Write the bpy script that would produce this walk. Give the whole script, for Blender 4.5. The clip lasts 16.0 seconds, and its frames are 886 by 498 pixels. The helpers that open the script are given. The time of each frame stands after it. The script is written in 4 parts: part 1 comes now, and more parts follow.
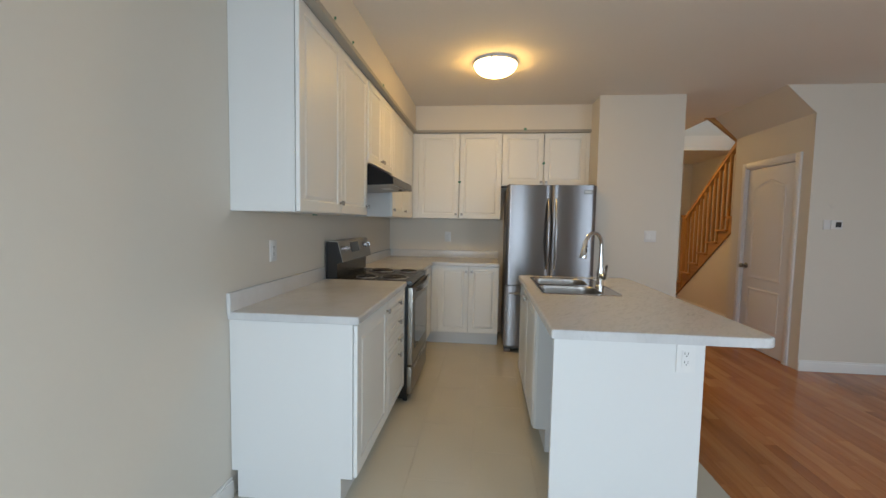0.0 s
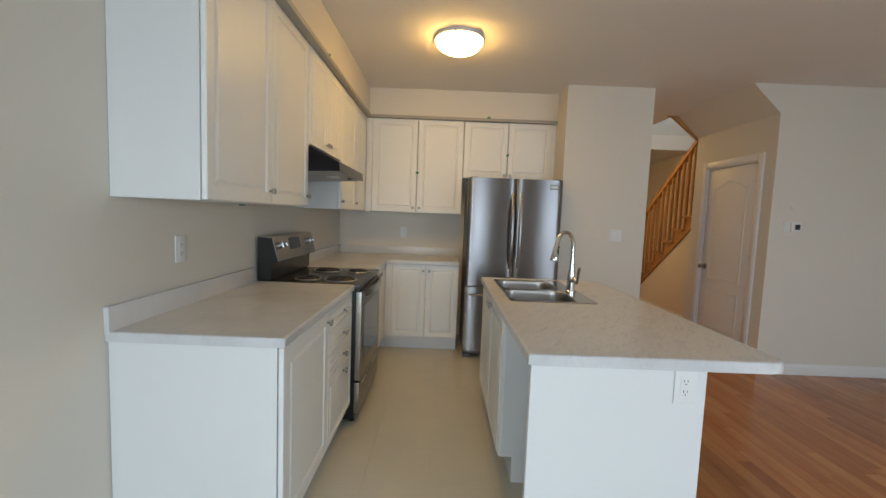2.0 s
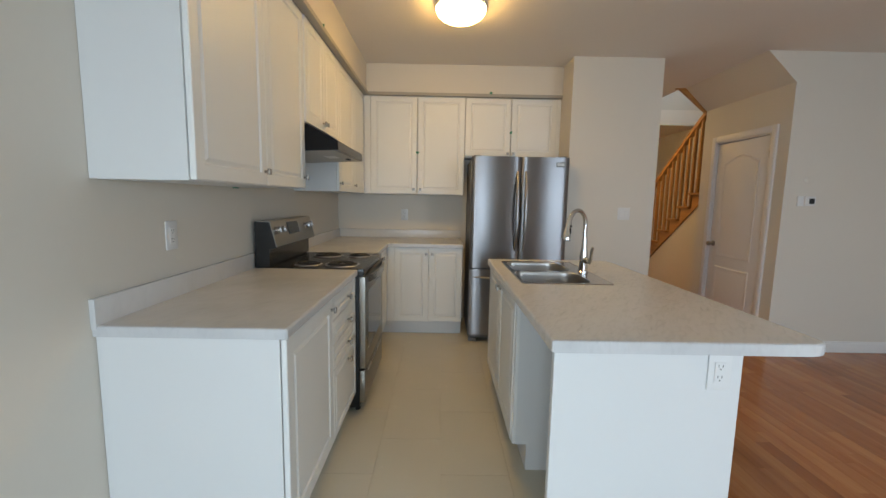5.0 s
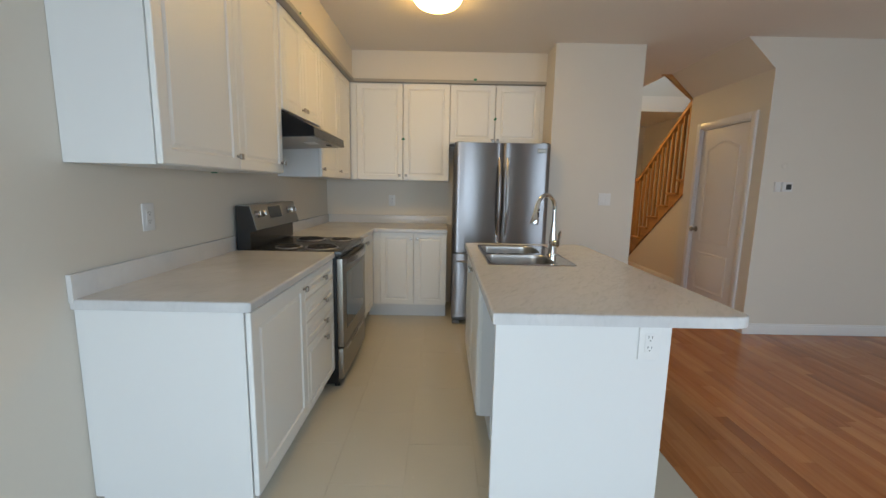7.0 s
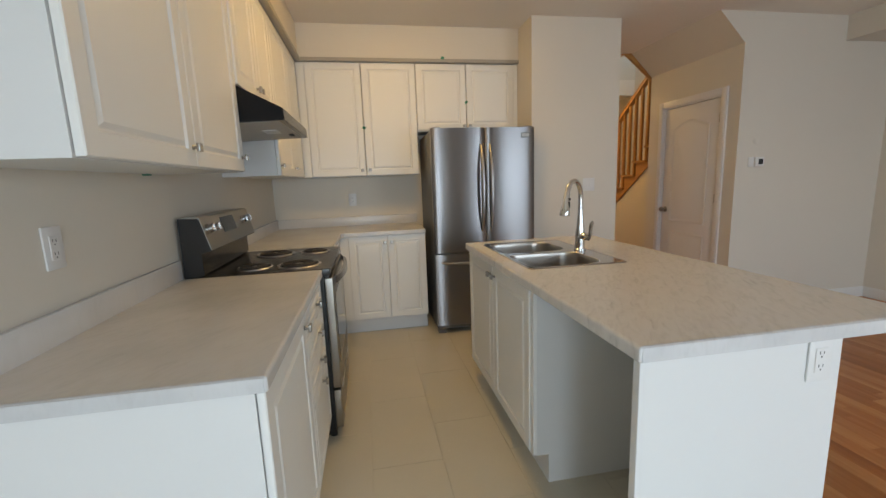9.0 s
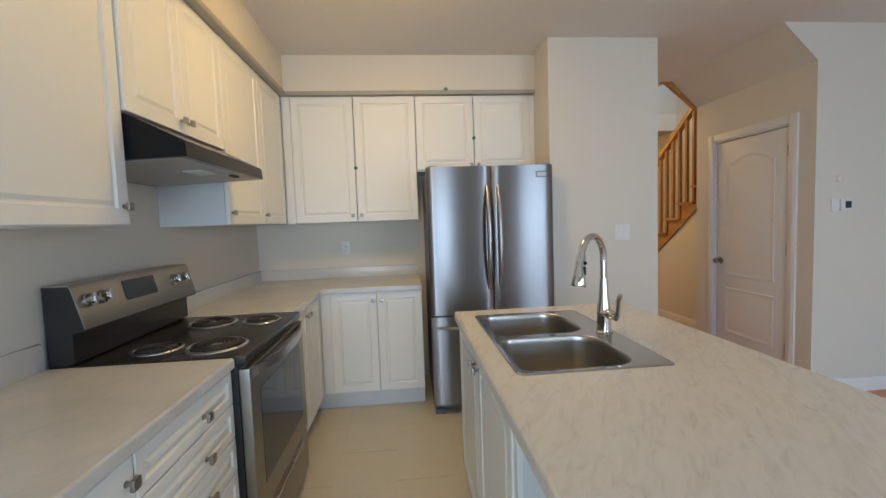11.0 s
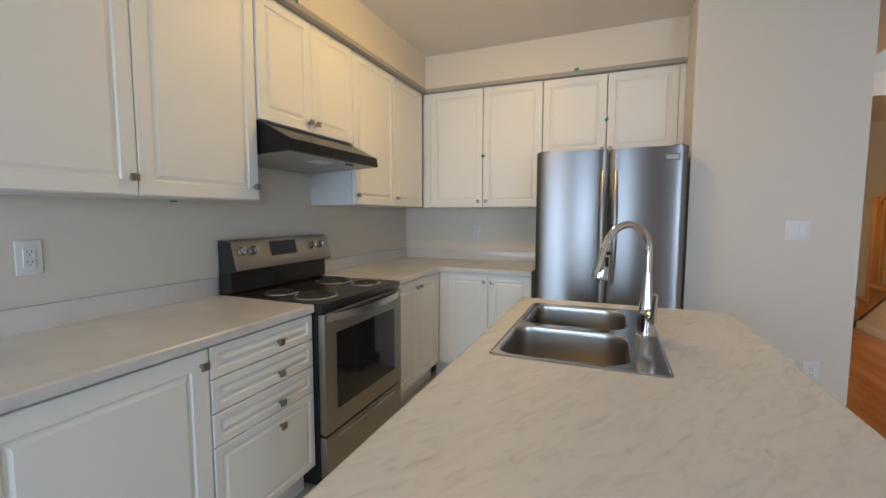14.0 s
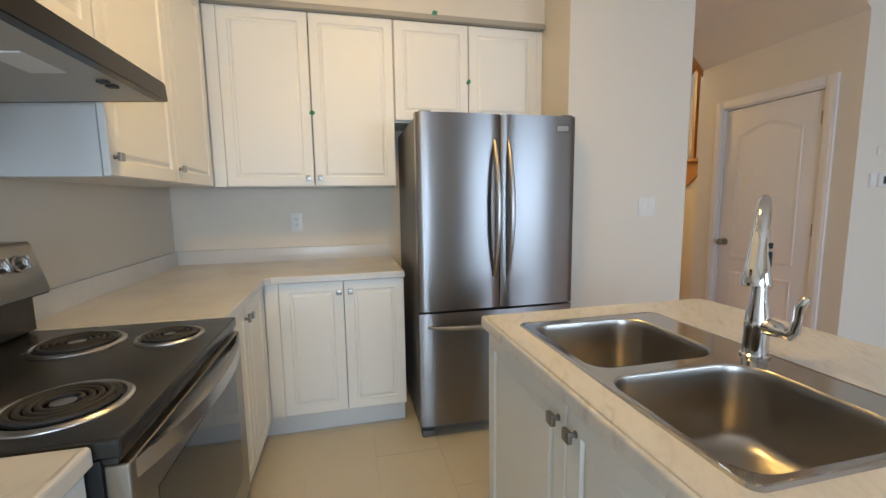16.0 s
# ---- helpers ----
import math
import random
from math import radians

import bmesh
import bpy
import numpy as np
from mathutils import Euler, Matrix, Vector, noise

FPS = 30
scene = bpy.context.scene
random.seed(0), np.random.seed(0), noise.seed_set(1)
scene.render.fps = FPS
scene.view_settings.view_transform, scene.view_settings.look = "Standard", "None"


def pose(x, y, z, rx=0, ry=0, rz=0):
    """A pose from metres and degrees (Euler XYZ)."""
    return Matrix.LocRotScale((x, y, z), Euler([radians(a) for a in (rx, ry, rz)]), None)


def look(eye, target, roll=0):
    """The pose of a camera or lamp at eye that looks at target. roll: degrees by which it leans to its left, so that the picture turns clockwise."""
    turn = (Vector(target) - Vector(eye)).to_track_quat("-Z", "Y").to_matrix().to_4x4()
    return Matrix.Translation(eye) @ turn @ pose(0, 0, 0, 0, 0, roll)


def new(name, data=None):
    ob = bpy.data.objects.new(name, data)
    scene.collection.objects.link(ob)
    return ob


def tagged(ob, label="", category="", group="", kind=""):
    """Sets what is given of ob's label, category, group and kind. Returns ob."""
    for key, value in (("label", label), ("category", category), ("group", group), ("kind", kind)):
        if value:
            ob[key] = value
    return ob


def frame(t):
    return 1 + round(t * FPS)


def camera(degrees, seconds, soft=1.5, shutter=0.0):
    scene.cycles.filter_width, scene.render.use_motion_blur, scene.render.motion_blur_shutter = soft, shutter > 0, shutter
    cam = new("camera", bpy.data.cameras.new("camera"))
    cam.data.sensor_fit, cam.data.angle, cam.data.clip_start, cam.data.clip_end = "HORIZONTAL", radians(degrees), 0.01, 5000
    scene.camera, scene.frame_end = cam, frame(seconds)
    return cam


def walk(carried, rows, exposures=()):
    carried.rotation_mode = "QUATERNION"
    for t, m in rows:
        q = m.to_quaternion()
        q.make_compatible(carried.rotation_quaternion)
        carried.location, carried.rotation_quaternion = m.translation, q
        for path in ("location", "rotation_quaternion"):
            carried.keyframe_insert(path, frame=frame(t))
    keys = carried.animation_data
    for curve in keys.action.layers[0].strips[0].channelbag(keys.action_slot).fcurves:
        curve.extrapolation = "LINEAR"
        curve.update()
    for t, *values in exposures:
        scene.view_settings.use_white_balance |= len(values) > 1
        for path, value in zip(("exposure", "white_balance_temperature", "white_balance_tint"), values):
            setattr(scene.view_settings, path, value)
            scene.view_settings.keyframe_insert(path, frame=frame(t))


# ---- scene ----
cam = camera(94.3, 16.0)
PATH = [
    (0, (1.198, -1.788, 1.354), (0.993, 0.197, 1.22), 1.0),
    (0.5, (1.335, -1.682, 1.373), (1.118, 0.302, 1.243), 1.0),
    (1, (1.344, -1.599, 1.358), (1.122, 0.384, 1.217), 0.9),
    (1.5, (1.26, -1.495, 1.361), (1.14, 0.495, 1.21), 1.5),
    (2, (1.175, -1.416, 1.363), (1.18, 0.578, 1.204), 2.2),
    (2.5, (1.164, -1.356, 1.35), (1.204, 0.636, 1.175), 2.4),
    (3, (1.188, -1.223, 1.342), (1.176, 0.768, 1.15), 1.0),
    (5.5, (1.119, -1.34, 1.344), (1.139, 0.643, 1.085), 1.1),
    (6, (1.202, -1.387, 1.346), (1.204, 0.593, 1.065), 1.0),
    (6.5, (1.304, -1.422, 1.336), (1.3, 0.556, 1.042), 1.0),
    (7, (1.305, -1.397, 1.329), (1.31, 0.58, 1.03), 1.1),
    (7.5, (1.152, -1.286, 1.323), (1.187, 0.69, 1.02), 1.3),
    (8, (1.004, -1.189, 1.323), (1.103, 0.784, 1.015), 1.0),
    (8.5, (0.93, -1.078, 1.31), (1.099, 0.888, 0.989), 0.6),
    (9, (0.875, -0.891, 1.318), (1.22, 1.051, 0.991), -2.1),
    (9.2, (0.864, -0.84, 1.324), (1.301, 1.082, 0.988), -3.1),
    (11.3, (1.35, -0.272, 1.366), (1.385, 1.724, 1.247), -1.6),
    (11.5, (1.406, -0.246, 1.362), (1.31, 1.748, 1.243), -1.7),
    (12, (1.477, -0.292, 1.33), (1.022, 1.649, 1.177), -1.2),
    (12.5, (1.547, -0.413, 1.3), (0.754, 1.414, 1.122), -0.7),
    (13, (1.602, -0.488, 1.333), (0.538, 1.196, 1.154), -0.4),
    (13.5, (1.73, -0.448, 1.344), (0.649, 1.229, 1.203), -0.5),
    (14, (1.882, -0.35, 1.322), (1.126, 1.494, 1.158), 0.1),
    (14.3, (1.873, -0.313, 1.313), (1.423, 1.625, 1.113), 0.6),
    (14.5, (1.745, -0.27, 1.302), (1.523, 1.706, 1.089), 0.5),
    (15, (1.475, -0.156, 1.319), (1.639, 1.822, 1.072), -0.1),
    (15.5, (1.23, 0.098, 1.329), (1.568, 2.053, 1.078), -0.7),
    (16, (1.056, 0.399, 1.304), (1.505, 2.333, 1.063), -0.8),
]
EXPOSURES = [(0, -0.24, 7100, 13), (2, -0.22, 7250, 13), (7, -0.18, 7000, 12), (9, -0.13, 7500, 14), (11.5, 0.14, 6250, 10.5), (12.5, 0.03, 6350, 11), (13.3, -0.06, 6700, 13.5), (14.0, 0.04, 6450, 12.5), (14.5, 0.14, 6250, 12), (16, 0.36, 6600, 11.5)]
LAMP = 41.0
walk(cam, [(t, look(eye, target, roll)) for t, eye, target, roll in PATH], EXPOSURES)

# ---- world, daylight and lamps ----
world = bpy.data.worlds.new("sky")
scene.world = world
world.use_nodes = True
wn = world.node_tree.nodes
sky = wn.new("ShaderNodeTexSky")
sky.sky_type = "NISHITA"
sky.sun_disc = False
sky.sun_elevation = radians(38)
sky.sun_rotation = radians(40)
world.node_tree.links.new(sky.outputs[0], wn["Background"].inputs[0])
wn["Background"].inputs[1].default_value = 0.12


def window_light(name, x, y, z, w, h, target, watts, colour):
    lamp = bpy.data.lights.new(name, "AREA")
    lamp.shape, lamp.size, lamp.size_y, lamp.energy, lamp.color = "RECTANGLE", w, h, watts, colour
    ob = new(name, lamp)
    ob.matrix_world = look((x, y, z), target)
    return ob


DAY = (0.57, 0.775, 1.0)
window_light("daylight_patio_door_fixed", 0.55, -3.36, 1.06, 0.66, 1.9, (0.55, 0, -1.2), 47, DAY)
window_light("daylight_patio_door_sliding", 1.63, -3.36, 1.06, 0.66, 1.9, (1.63, 0, -1.2), 47, DAY)
window_light("daylight_living_window", 4.4, -3.36, 1.45, 1.5, 1.3, (4.4, 0, -1.1), 78, DAY)
window_light("daylight_upstairs_window", 5.50, 4.7, 4.0, 1.2, 1.2, (4.0, 4.7, 3.2), 45, DAY)

# ---- materials ----


def material(name, colour, rough=0.5, metal=0.0, grain=0.0, grain_scale=40.0, blotch=0.04, blotch_scale=1.5, bump=0.0, bump_scale=250.0, stretch=(1, 1, 1), spec=0.5, rough_var=0.05):
    """A painted or moulded surface: base colour with soft blotches, fine grain and relief."""
    m = bpy.data.materials.new(name)
    m.use_nodes = True
    n, l = m.node_tree.nodes, m.node_tree.links
    b = n["Principled BSDF"]
    b.inputs["Metallic"].default_value = metal
    b.inputs["Specular IOR Level"].default_value = spec
    co = n.new("ShaderNodeTexCoord")
    mp = n.new("ShaderNodeMapping")
    mp.inputs["Scale"].default_value = stretch
    l.new(co.outputs["Object"], mp.inputs[0])

    def noise_at(scale, detail=3.0):
        t = n.new("ShaderNodeTexNoise")
        t.inputs["Scale"].default_value = scale
        t.inputs["Detail"].default_value = detail
        l.new(mp.outputs[0], t.inputs["Vector"])
        return t

    big, small = noise_at(blotch_scale), noise_at(grain_scale)
    add = n.new("ShaderNodeMath")
    add.operation = "MULTIPLY_ADD"
    l.new(big.outputs[0], add.inputs[0])
    add.inputs[1].default_value = 2 * blotch
    add.inputs[2].default_value = 1 - blotch
    add2 = n.new("ShaderNodeMath")
    add2.operation = "MULTIPLY_ADD"
    l.new(small.outputs[0], add2.inputs[0])
    add2.inputs[1].default_value = 2 * grain
    add2.inputs[2].default_value = -grain
    tot = n.new("ShaderNodeMath")
    l.new(add.outputs[0], tot.inputs[0])
    l.new(add2.outputs[0], tot.inputs[1])
    mul = n.new("ShaderNodeVectorMath")
    mul.operation = "SCALE"
    mul.inputs[0].default_value = colour
    l.new(tot.outputs[0], mul.inputs["Scale"])
    l.new(mul.outputs[0], b.inputs["Base Color"])
    rr_ = n.new("ShaderNodeMath")
    rr_.operation = "MULTIPLY_ADD"
    l.new(big.outputs[0], rr_.inputs[0])
    rr_.inputs[1].default_value = 2 * rough_var
    rr_.inputs[2].default_value = rough - rough_var
    l.new(rr_.outputs[0], b.inputs["Roughness"])
    if bump:
        f = noise_at(bump_scale, 2.0)
        bp = n.new("ShaderNodeBump")
        bp.inputs["Strength"].default_value = bump
        bp.inputs["Distance"].default_value = 0.002
        l.new(f.outputs[0], bp.inputs["Height"])
        l.new(bp.outputs[0], b.inputs["Normal"])
    return m


def wood(name, dark, mid, light, along, rough, board_var, ring=9.0):
    """Plain-sawn timber with streaks along one axis; each board takes its own tone."""
    m = bpy.data.materials.new(name)
    m.use_nodes = True
    n, l = m.node_tree.nodes, m.node_tree.links
    b = n["Principled BSDF"]
    co, info = n.new("ShaderNodeTexCoord"), n.new("ShaderNodeObjectInfo")
    isl = n.new("ShaderNodeNewGeometry")
    mp = n.new("ShaderNodeMapping")
    sc = [ring, ring, ring]
    sc[along] = ring * 0.07
    mp.inputs["Scale"].default_value = sc
    rnd = n.new("ShaderNodeMath")
    l.new(info.outputs["Random"], rnd.inputs[0])
    l.new(isl.outputs["Random Per Island"], rnd.inputs[1])
    off = n.new("ShaderNodeVectorMath")
    off.operation = "SCALE"
    off.inputs[0].default_value = (17.0, 31.0, 23.0)
    l.new(rnd.outputs[0], off.inputs["Scale"])
    l.new(co.outputs["Object"], mp.inputs[0])
    add = n.new("ShaderNodeVectorMath")
    l.new(mp.outputs[0], add.inputs[0])
    l.new(off.outputs[0], add.inputs[1])
    t1 = n.new("ShaderNodeTexNoise")
    t1.inputs["Scale"].default_value, t1.inputs["Detail"].default_value, t1.inputs["Distortion"].default_value = 1.0, 5.0, 0.6
    l.new(add.outputs[0], t1.inputs["Vector"])
    t2 = n.new("ShaderNodeTexNoise")
    t2.inputs["Scale"].default_value, t2.inputs["Detail"].default_value = 9.0, 4.0
    l.new(add.outputs[0], t2.inputs["Vector"])
    mix = n.new("ShaderNodeMath")
    mix.operation = "MULTIPLY_ADD"
    l.new(t2.outputs[0], mix.inputs[0])
    mix.inputs[1].default_value = 0.35
    l.new(t1.outputs[0], mix.inputs[2])
    one = n.new("ShaderNodeMath")
    one.operation = "FRACT"
    l.new(rnd.outputs[0], one.inputs[0])
    brd = n.new("ShaderNodeMath")
    brd.operation = "MULTIPLY_ADD"
    l.new(one.outputs[0], brd.inputs[0])
    brd.inputs[1].default_value = board_var
    l.new(mix.outputs[0], brd.inputs[2])
    ramp = n.new("ShaderNodeValToRGB")
    e = ramp.color_ramp.elements
    e[0].position, e[0].color = 0.42, (*dark, 1)
    e[1].position, e[1].color = 0.95 + board_var * 0.5, (*light, 1)
    k = e.new(0.66 + board_var * 0.4)
    k.color = (*mid, 1)
    l.new(brd.outputs[0], ramp.inputs[0])
    l.new(ramp.outputs[0], b.inputs["Base Color"])
    b.inputs["Roughness"].default_value = rough
    bp = n.new("ShaderNodeBump")
    bp.inputs["Strength"].default_value, bp.inputs["Distance"].default_value = 0.08, 0.001
    l.new(t2.outputs[0], bp.inputs["Height"])
    l.new(bp.outputs[0], b.inputs["Normal"])
    return m


def laminate(name, vein=1.0, tint=(1.0, 0.995, 0.985)):
    """Pale grey-beige marbled laminate with short slanting veins."""
    m = bpy.data.materials.new(name)
    m.use_nodes = True
    n, l = m.node_tree.nodes, m.node_tree.links
    b = n["Principled BSDF"]
    co = n.new("ShaderNodeTexCoord")
    mp = n.new("ShaderNodeMapping")
    turn = n.new("ShaderNodeMapping")
    turn.inputs["Rotation"].default_value = (0, 0, radians(-58))
    mp.inputs["Scale"].default_value = (15.0, 50.0, 15.0)
    l.new(co.outputs["Object"], turn.inputs[0])
    l.new(turn.outputs[0], mp.inputs[0])
    v = n.new("ShaderNodeTexNoise")
    v.inputs["Scale"].default_value, v.inputs["Detail"].default_value, v.inputs["Distortion"].default_value = 0.9, 6.0, 1.1
    l.new(mp.outputs[0], v.inputs["Vector"])
    c = n.new("ShaderNodeTexNoise")
    c.inputs["Scale"].default_value, c.inputs["Detail"].default_value = 3.2, 4.0
    l.new(co.outputs["Object"], c.inputs["Vector"])
    ramp = n.new("ShaderNodeValToRGB")
    e = ramp.color_ramp.elements
    e[0].position, e[0].color = 0.27, (0.45, 0.45, 0.455, 1)
    e[1].position, e[1].color = 0.52, (0.67, 0.665, 0.66, 1)
    k = e.new(0.38)
    k.color = (0.605, 0.60, 0.595, 1)
    k2 = e.new(0.80)
    k2.color = (0.715, 0.71, 0.705, 1)
    soft_vein = n.new("ShaderNodeMapRange")
    soft_vein.inputs["To Min"].default_value, soft_vein.inputs["To Max"].default_value = 0.56 - 0.56 * vein, 0.56 + 0.44 * vein
    l.new(v.outputs[0], soft_vein.inputs["Value"])
    l.new(soft_vein.outputs[0], ramp.inputs[0])
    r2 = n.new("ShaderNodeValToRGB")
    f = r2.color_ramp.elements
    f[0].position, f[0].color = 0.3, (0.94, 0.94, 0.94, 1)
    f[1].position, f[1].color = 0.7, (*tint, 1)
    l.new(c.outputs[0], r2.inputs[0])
    mx = n.new("ShaderNodeMix")
    mx.data_type, mx.blend_type = "RGBA", "MULTIPLY"
    mx.inputs["Factor"].default_value = 1.0
    l.new(ramp.outputs[0], mx.inputs["A"])
    l.new(r2.outputs[0], mx.inputs["B"])
    l.new(mx.outputs["Result"], b.inputs["Base Color"])
    b.inputs["Roughness"].default_value = 0.27
    return m


def brushed(name, colour, rough, aniso, axis="Z", turn=0.0, line_scale=(2.0, 2.0, 260.0)):
    """Brushed stainless steel: fine lines and stretched reflections."""
    m = bpy.data.materials.new(name)
    m.use_nodes = True
    n, l = m.node_tree.nodes, m.node_tree.links
    b = n["Principled BSDF"]
    b.inputs["Metallic"].default_value = 1.0
    b.inputs["Base Color"].default_value = (*colour, 1)
    b.inputs["Anisotropic"].default_value = aniso
    b.inputs["Anisotropic Rotation"].default_value = turn
    tg = n.new("ShaderNodeTangent")
    tg.direction_type, tg.axis = "RADIAL", axis
    l.new(tg.outputs[0], b.inputs["Tangent"])
    co, mp = n.new("ShaderNodeTexCoord"), n.new("ShaderNodeMapping")
    mp.inputs["Scale"].default_value = line_scale
    l.new(co.outputs["Object"], mp.inputs[0])
    t = n.new("ShaderNodeTexNoise")
    t.inputs["Scale"].default_value, t.inputs["Detail"].default_value = 1.0, 3.0
    l.new(mp.outputs[0], t.inputs["Vector"])
    ma = n.new("ShaderNodeMath")
    ma.operation = "MULTIPLY_ADD"
    l.new(t.outputs[0], ma.inputs[0])
    ma.inputs[1].default_value, ma.inputs[2].default_value = 0.004, rough - 0.002
    l.new(ma.outputs[0], b.inputs["Roughness"])
    return m


def plain(name, colour, rough=0.5, metal=0.0, emit=0.0, emit_colour=(1, 1, 1)):
    m = bpy.data.materials.new(name)
    m.use_nodes = True
    b = m.node_tree.nodes["Principled BSDF"]
    b.inputs["Base Color"].default_value = (*colour, 1)
    b.inputs["Roughness"].default_value, b.inputs["Metallic"].default_value = rough, metal
    if emit:
        b.inputs["Emission Color"].default_value = (*emit_colour, 1)
        b.inputs["Emission Strength"].default_value = emit
    return m


WALL = material("wall_paint", (0.672, 0.621, 0.543), 0.62, blotch=0.02, grain=0.01, bump=0.06, bump_scale=180)
CEIL = material("ceiling_paint", (0.80, 0.735, 0.66), 0.85, blotch=0.02, grain=0.015, bump=0.15, bump_scale=140)
TRIM = material("trim_paint", (0.76, 0.75, 0.73), 0.38, blotch=0.015, bump=0.02)
DOORP = material("door_paint", (0.72, 0.70, 0.70), 0.42, blotch=0.02, bump=0.04, bump_scale=90)
CAB = material("white_thermofoil", (0.77, 0.765, 0.735), 0.44, blotch=0.012, grain=0.004, bump=0.012, bump_scale=60)
CABSIDE = material("white_melamine", (0.69, 0.69, 0.68), 0.36, blotch=0.012, grain=0.004, bump=0.01)
# the grey-brown carries the shadow line of the moulding below the soffit
SHADOWLINE = material("moulding_shadow_line", (0.36, 0.33, 0.28), 0.5, blotch=0.05)
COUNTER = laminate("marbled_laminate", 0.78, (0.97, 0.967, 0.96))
# same laminate, fainter veins; the tint darkens it for dimmer light along the walls
SHADETOP = laminate("shaded_side_laminate", 0.45, (0.79, 0.79, 0.79))
UPSTAND = laminate("laminate_upstand", 0.30, (0.86, 0.85, 0.83))
EDGE = laminate("laminate_edge", 0.45, (0.74, 0.75, 0.76))
TILE = material("beige_floor_tile", (0.55, 0.51, 0.415), 0.26, blotch=0.035, blotch_scale=4.0, grain=0.02, grain_scale=60, bump=0.02)
GROUT = material("tile_grout", (0.54, 0.50, 0.405), 0.85, grain=0.05, bump=0.2)
FLOORW = wood("floor_hardwood", (0.23, 0.070, 0.019), (0.38, 0.132, 0.037), (0.50, 0.205, 0.070), 1, 0.20, 0.20, 5.5)
STAIRW = wood("honey_oak", (0.27, 0.115, 0.032), (0.42, 0.195, 0.056), (0.52, 0.265, 0.085), 2, 0.36, 0.08)
STAIRH = wood("honey_oak_flat", (0.25, 0.105, 0.030), (0.40, 0.185, 0.052), (0.50, 0.255, 0.080), 1, 0.36, 0.08)
STEEL = brushed("brushed_steel_front", (0.245, 0.237, 0.241), 0.28, 0.86, turn=0.25)
RANGEST = brushed("range_steel", (0.33, 0.308, 0.275), 0.33, 0.6, turn=0.0)
RIMST = brushed("sink_rim_steel", (0.45, 0.43, 0.41), 0.13, 0.0)
SINKST = brushed("sink_steel", (0.47, 0.445, 0.415), 0.31, 0.0, turn=0.25, line_scale=(6.0, 90.0, 6.0))
HANDLE = material("satin_steel", (0.50, 0.49, 0.49), 0.27, metal=1.0, blotch=0.02)
FRIDGEBAR = material("dull_steel_bar", (0.40, 0.39, 0.395), 0.36, metal=1.0, blotch=0.03)
NICKEL = material("satin_nickel", (0.33, 0.31, 0.285), 0.30, metal=1.0, blotch=0.05)
CHROME = material("polished_chrome", (0.66, 0.66, 0.665), 0.06, metal=1.0, blotch=0.02, rough_var=0.02)
BLACKEN = material("black_enamel", (0.020, 0.019, 0.018), 0.27, blotch=0.1, rough_var=0.03)
BLACKP = material("black_plastic", (0.014, 0.014, 0.014), 0.42, blotch=0.1, bump=0.05, spec=0.25)
GREYSIDE = material("grey_painted_steel", (0.125, 0.12, 0.115), 0.45, blotch=0.06, bump=0.08)
OVENGLASS = plain("oven_glass", (0.012, 0.012, 0.014), 0.06)
HOODBLK = material("hood_black", (0.010, 0.010, 0.011), 0.22, blotch=0.1, spec=0.16, rough_var=0.03)
COIL = material("burner_coil", (0.030, 0.028, 0.027), 0.62, metal=0.15, blotch=0.2)
WHITEPL = material("white_plastic", (0.71, 0.70, 0.685), 0.35, blotch=0.01)
SLOT = plain("dark_slot", (0.03, 0.03, 0.03), 0.6)
SCREEN = plain("grey_display", (0.035, 0.04, 0.045), 0.2)
TAPE = material("green_tape", (0.035, 0.22, 0.13), 0.6, blotch=0.1)
DOMEGL = plain("lit_frosted_glass", (0.9, 0.88, 0.82), 0.4, 0.0, LAMP, (1.0, 0.635, 0.19))
DOMEHALL = plain("lit_hall_glass", (0.9, 0.88, 0.82), 0.4, 0.0, LAMP * 1.3, (1.0, 0.67, 0.25))
FILTER = material("pale_hood_underside", (0.40, 0.385, 0.36), 0.40, blotch=0.04, grain=0.06, grain_scale=220)
CORD = material("grey_cable", (0.45, 0.47, 0.50), 0.5)

# ---- building helpers ----


def bx(bm, x0, x1, y0, y1, z0, z1, bev=0.0, seg=2):
    vs = [bm.verts.new((x, y, z)) for z in (z0, z1) for y in (y0, y1) for x in (x0, x1)]
    fs = [bm.faces.new([vs[i] for i in q]) for q in ((0, 2, 3, 1), (4, 5, 7, 6), (0, 1, 5, 4), (2, 6, 7, 3), (0, 4, 6, 2), (1, 3, 7, 5))]
    if bev:
        es = list({e for f in fs for e in f.edges})
        bmesh.ops.bevel(bm, geom=es, offset=bev, segments=seg, affect="EDGES", profile=0.6)
    return bm


def box(x0, x1, y0, y1, z0, z1, bev=0.0, seg=2):
    return bx(bmesh.new(), x0, x1, y0, y1, z0, z1, bev, seg)


def mesh_of(name, bm, mat, flat=False, angle=32):
    bmesh.ops.recalc_face_normals(bm, faces=bm.faces)
    me = bpy.data.meshes.new(name)
    bm.to_mesh(me)
    bm.free()
    me.materials.append(mat)
    if not flat:
        for p in me.polygons:
            p.use_smooth = True
        me.set_sharp_from_angle(angle=radians(angle))
    return me


def part(name, bm, mat, parent=None, label="", m=None):
    me = bm if isinstance(bm, bpy.types.Mesh) else mesh_of(name, bm, mat)
    ob = new(name, me)
    if parent is not None:
        ob.parent = parent
    if m is not None:
        ob.matrix_basis = m
    return tagged(ob, label)


def thing(name, m, label, category, group="", kind=""):
    ob = new(name)
    ob.empty_display_size = 0.1
    ob.matrix_basis = m
    return tagged(ob, label, category, group, kind)


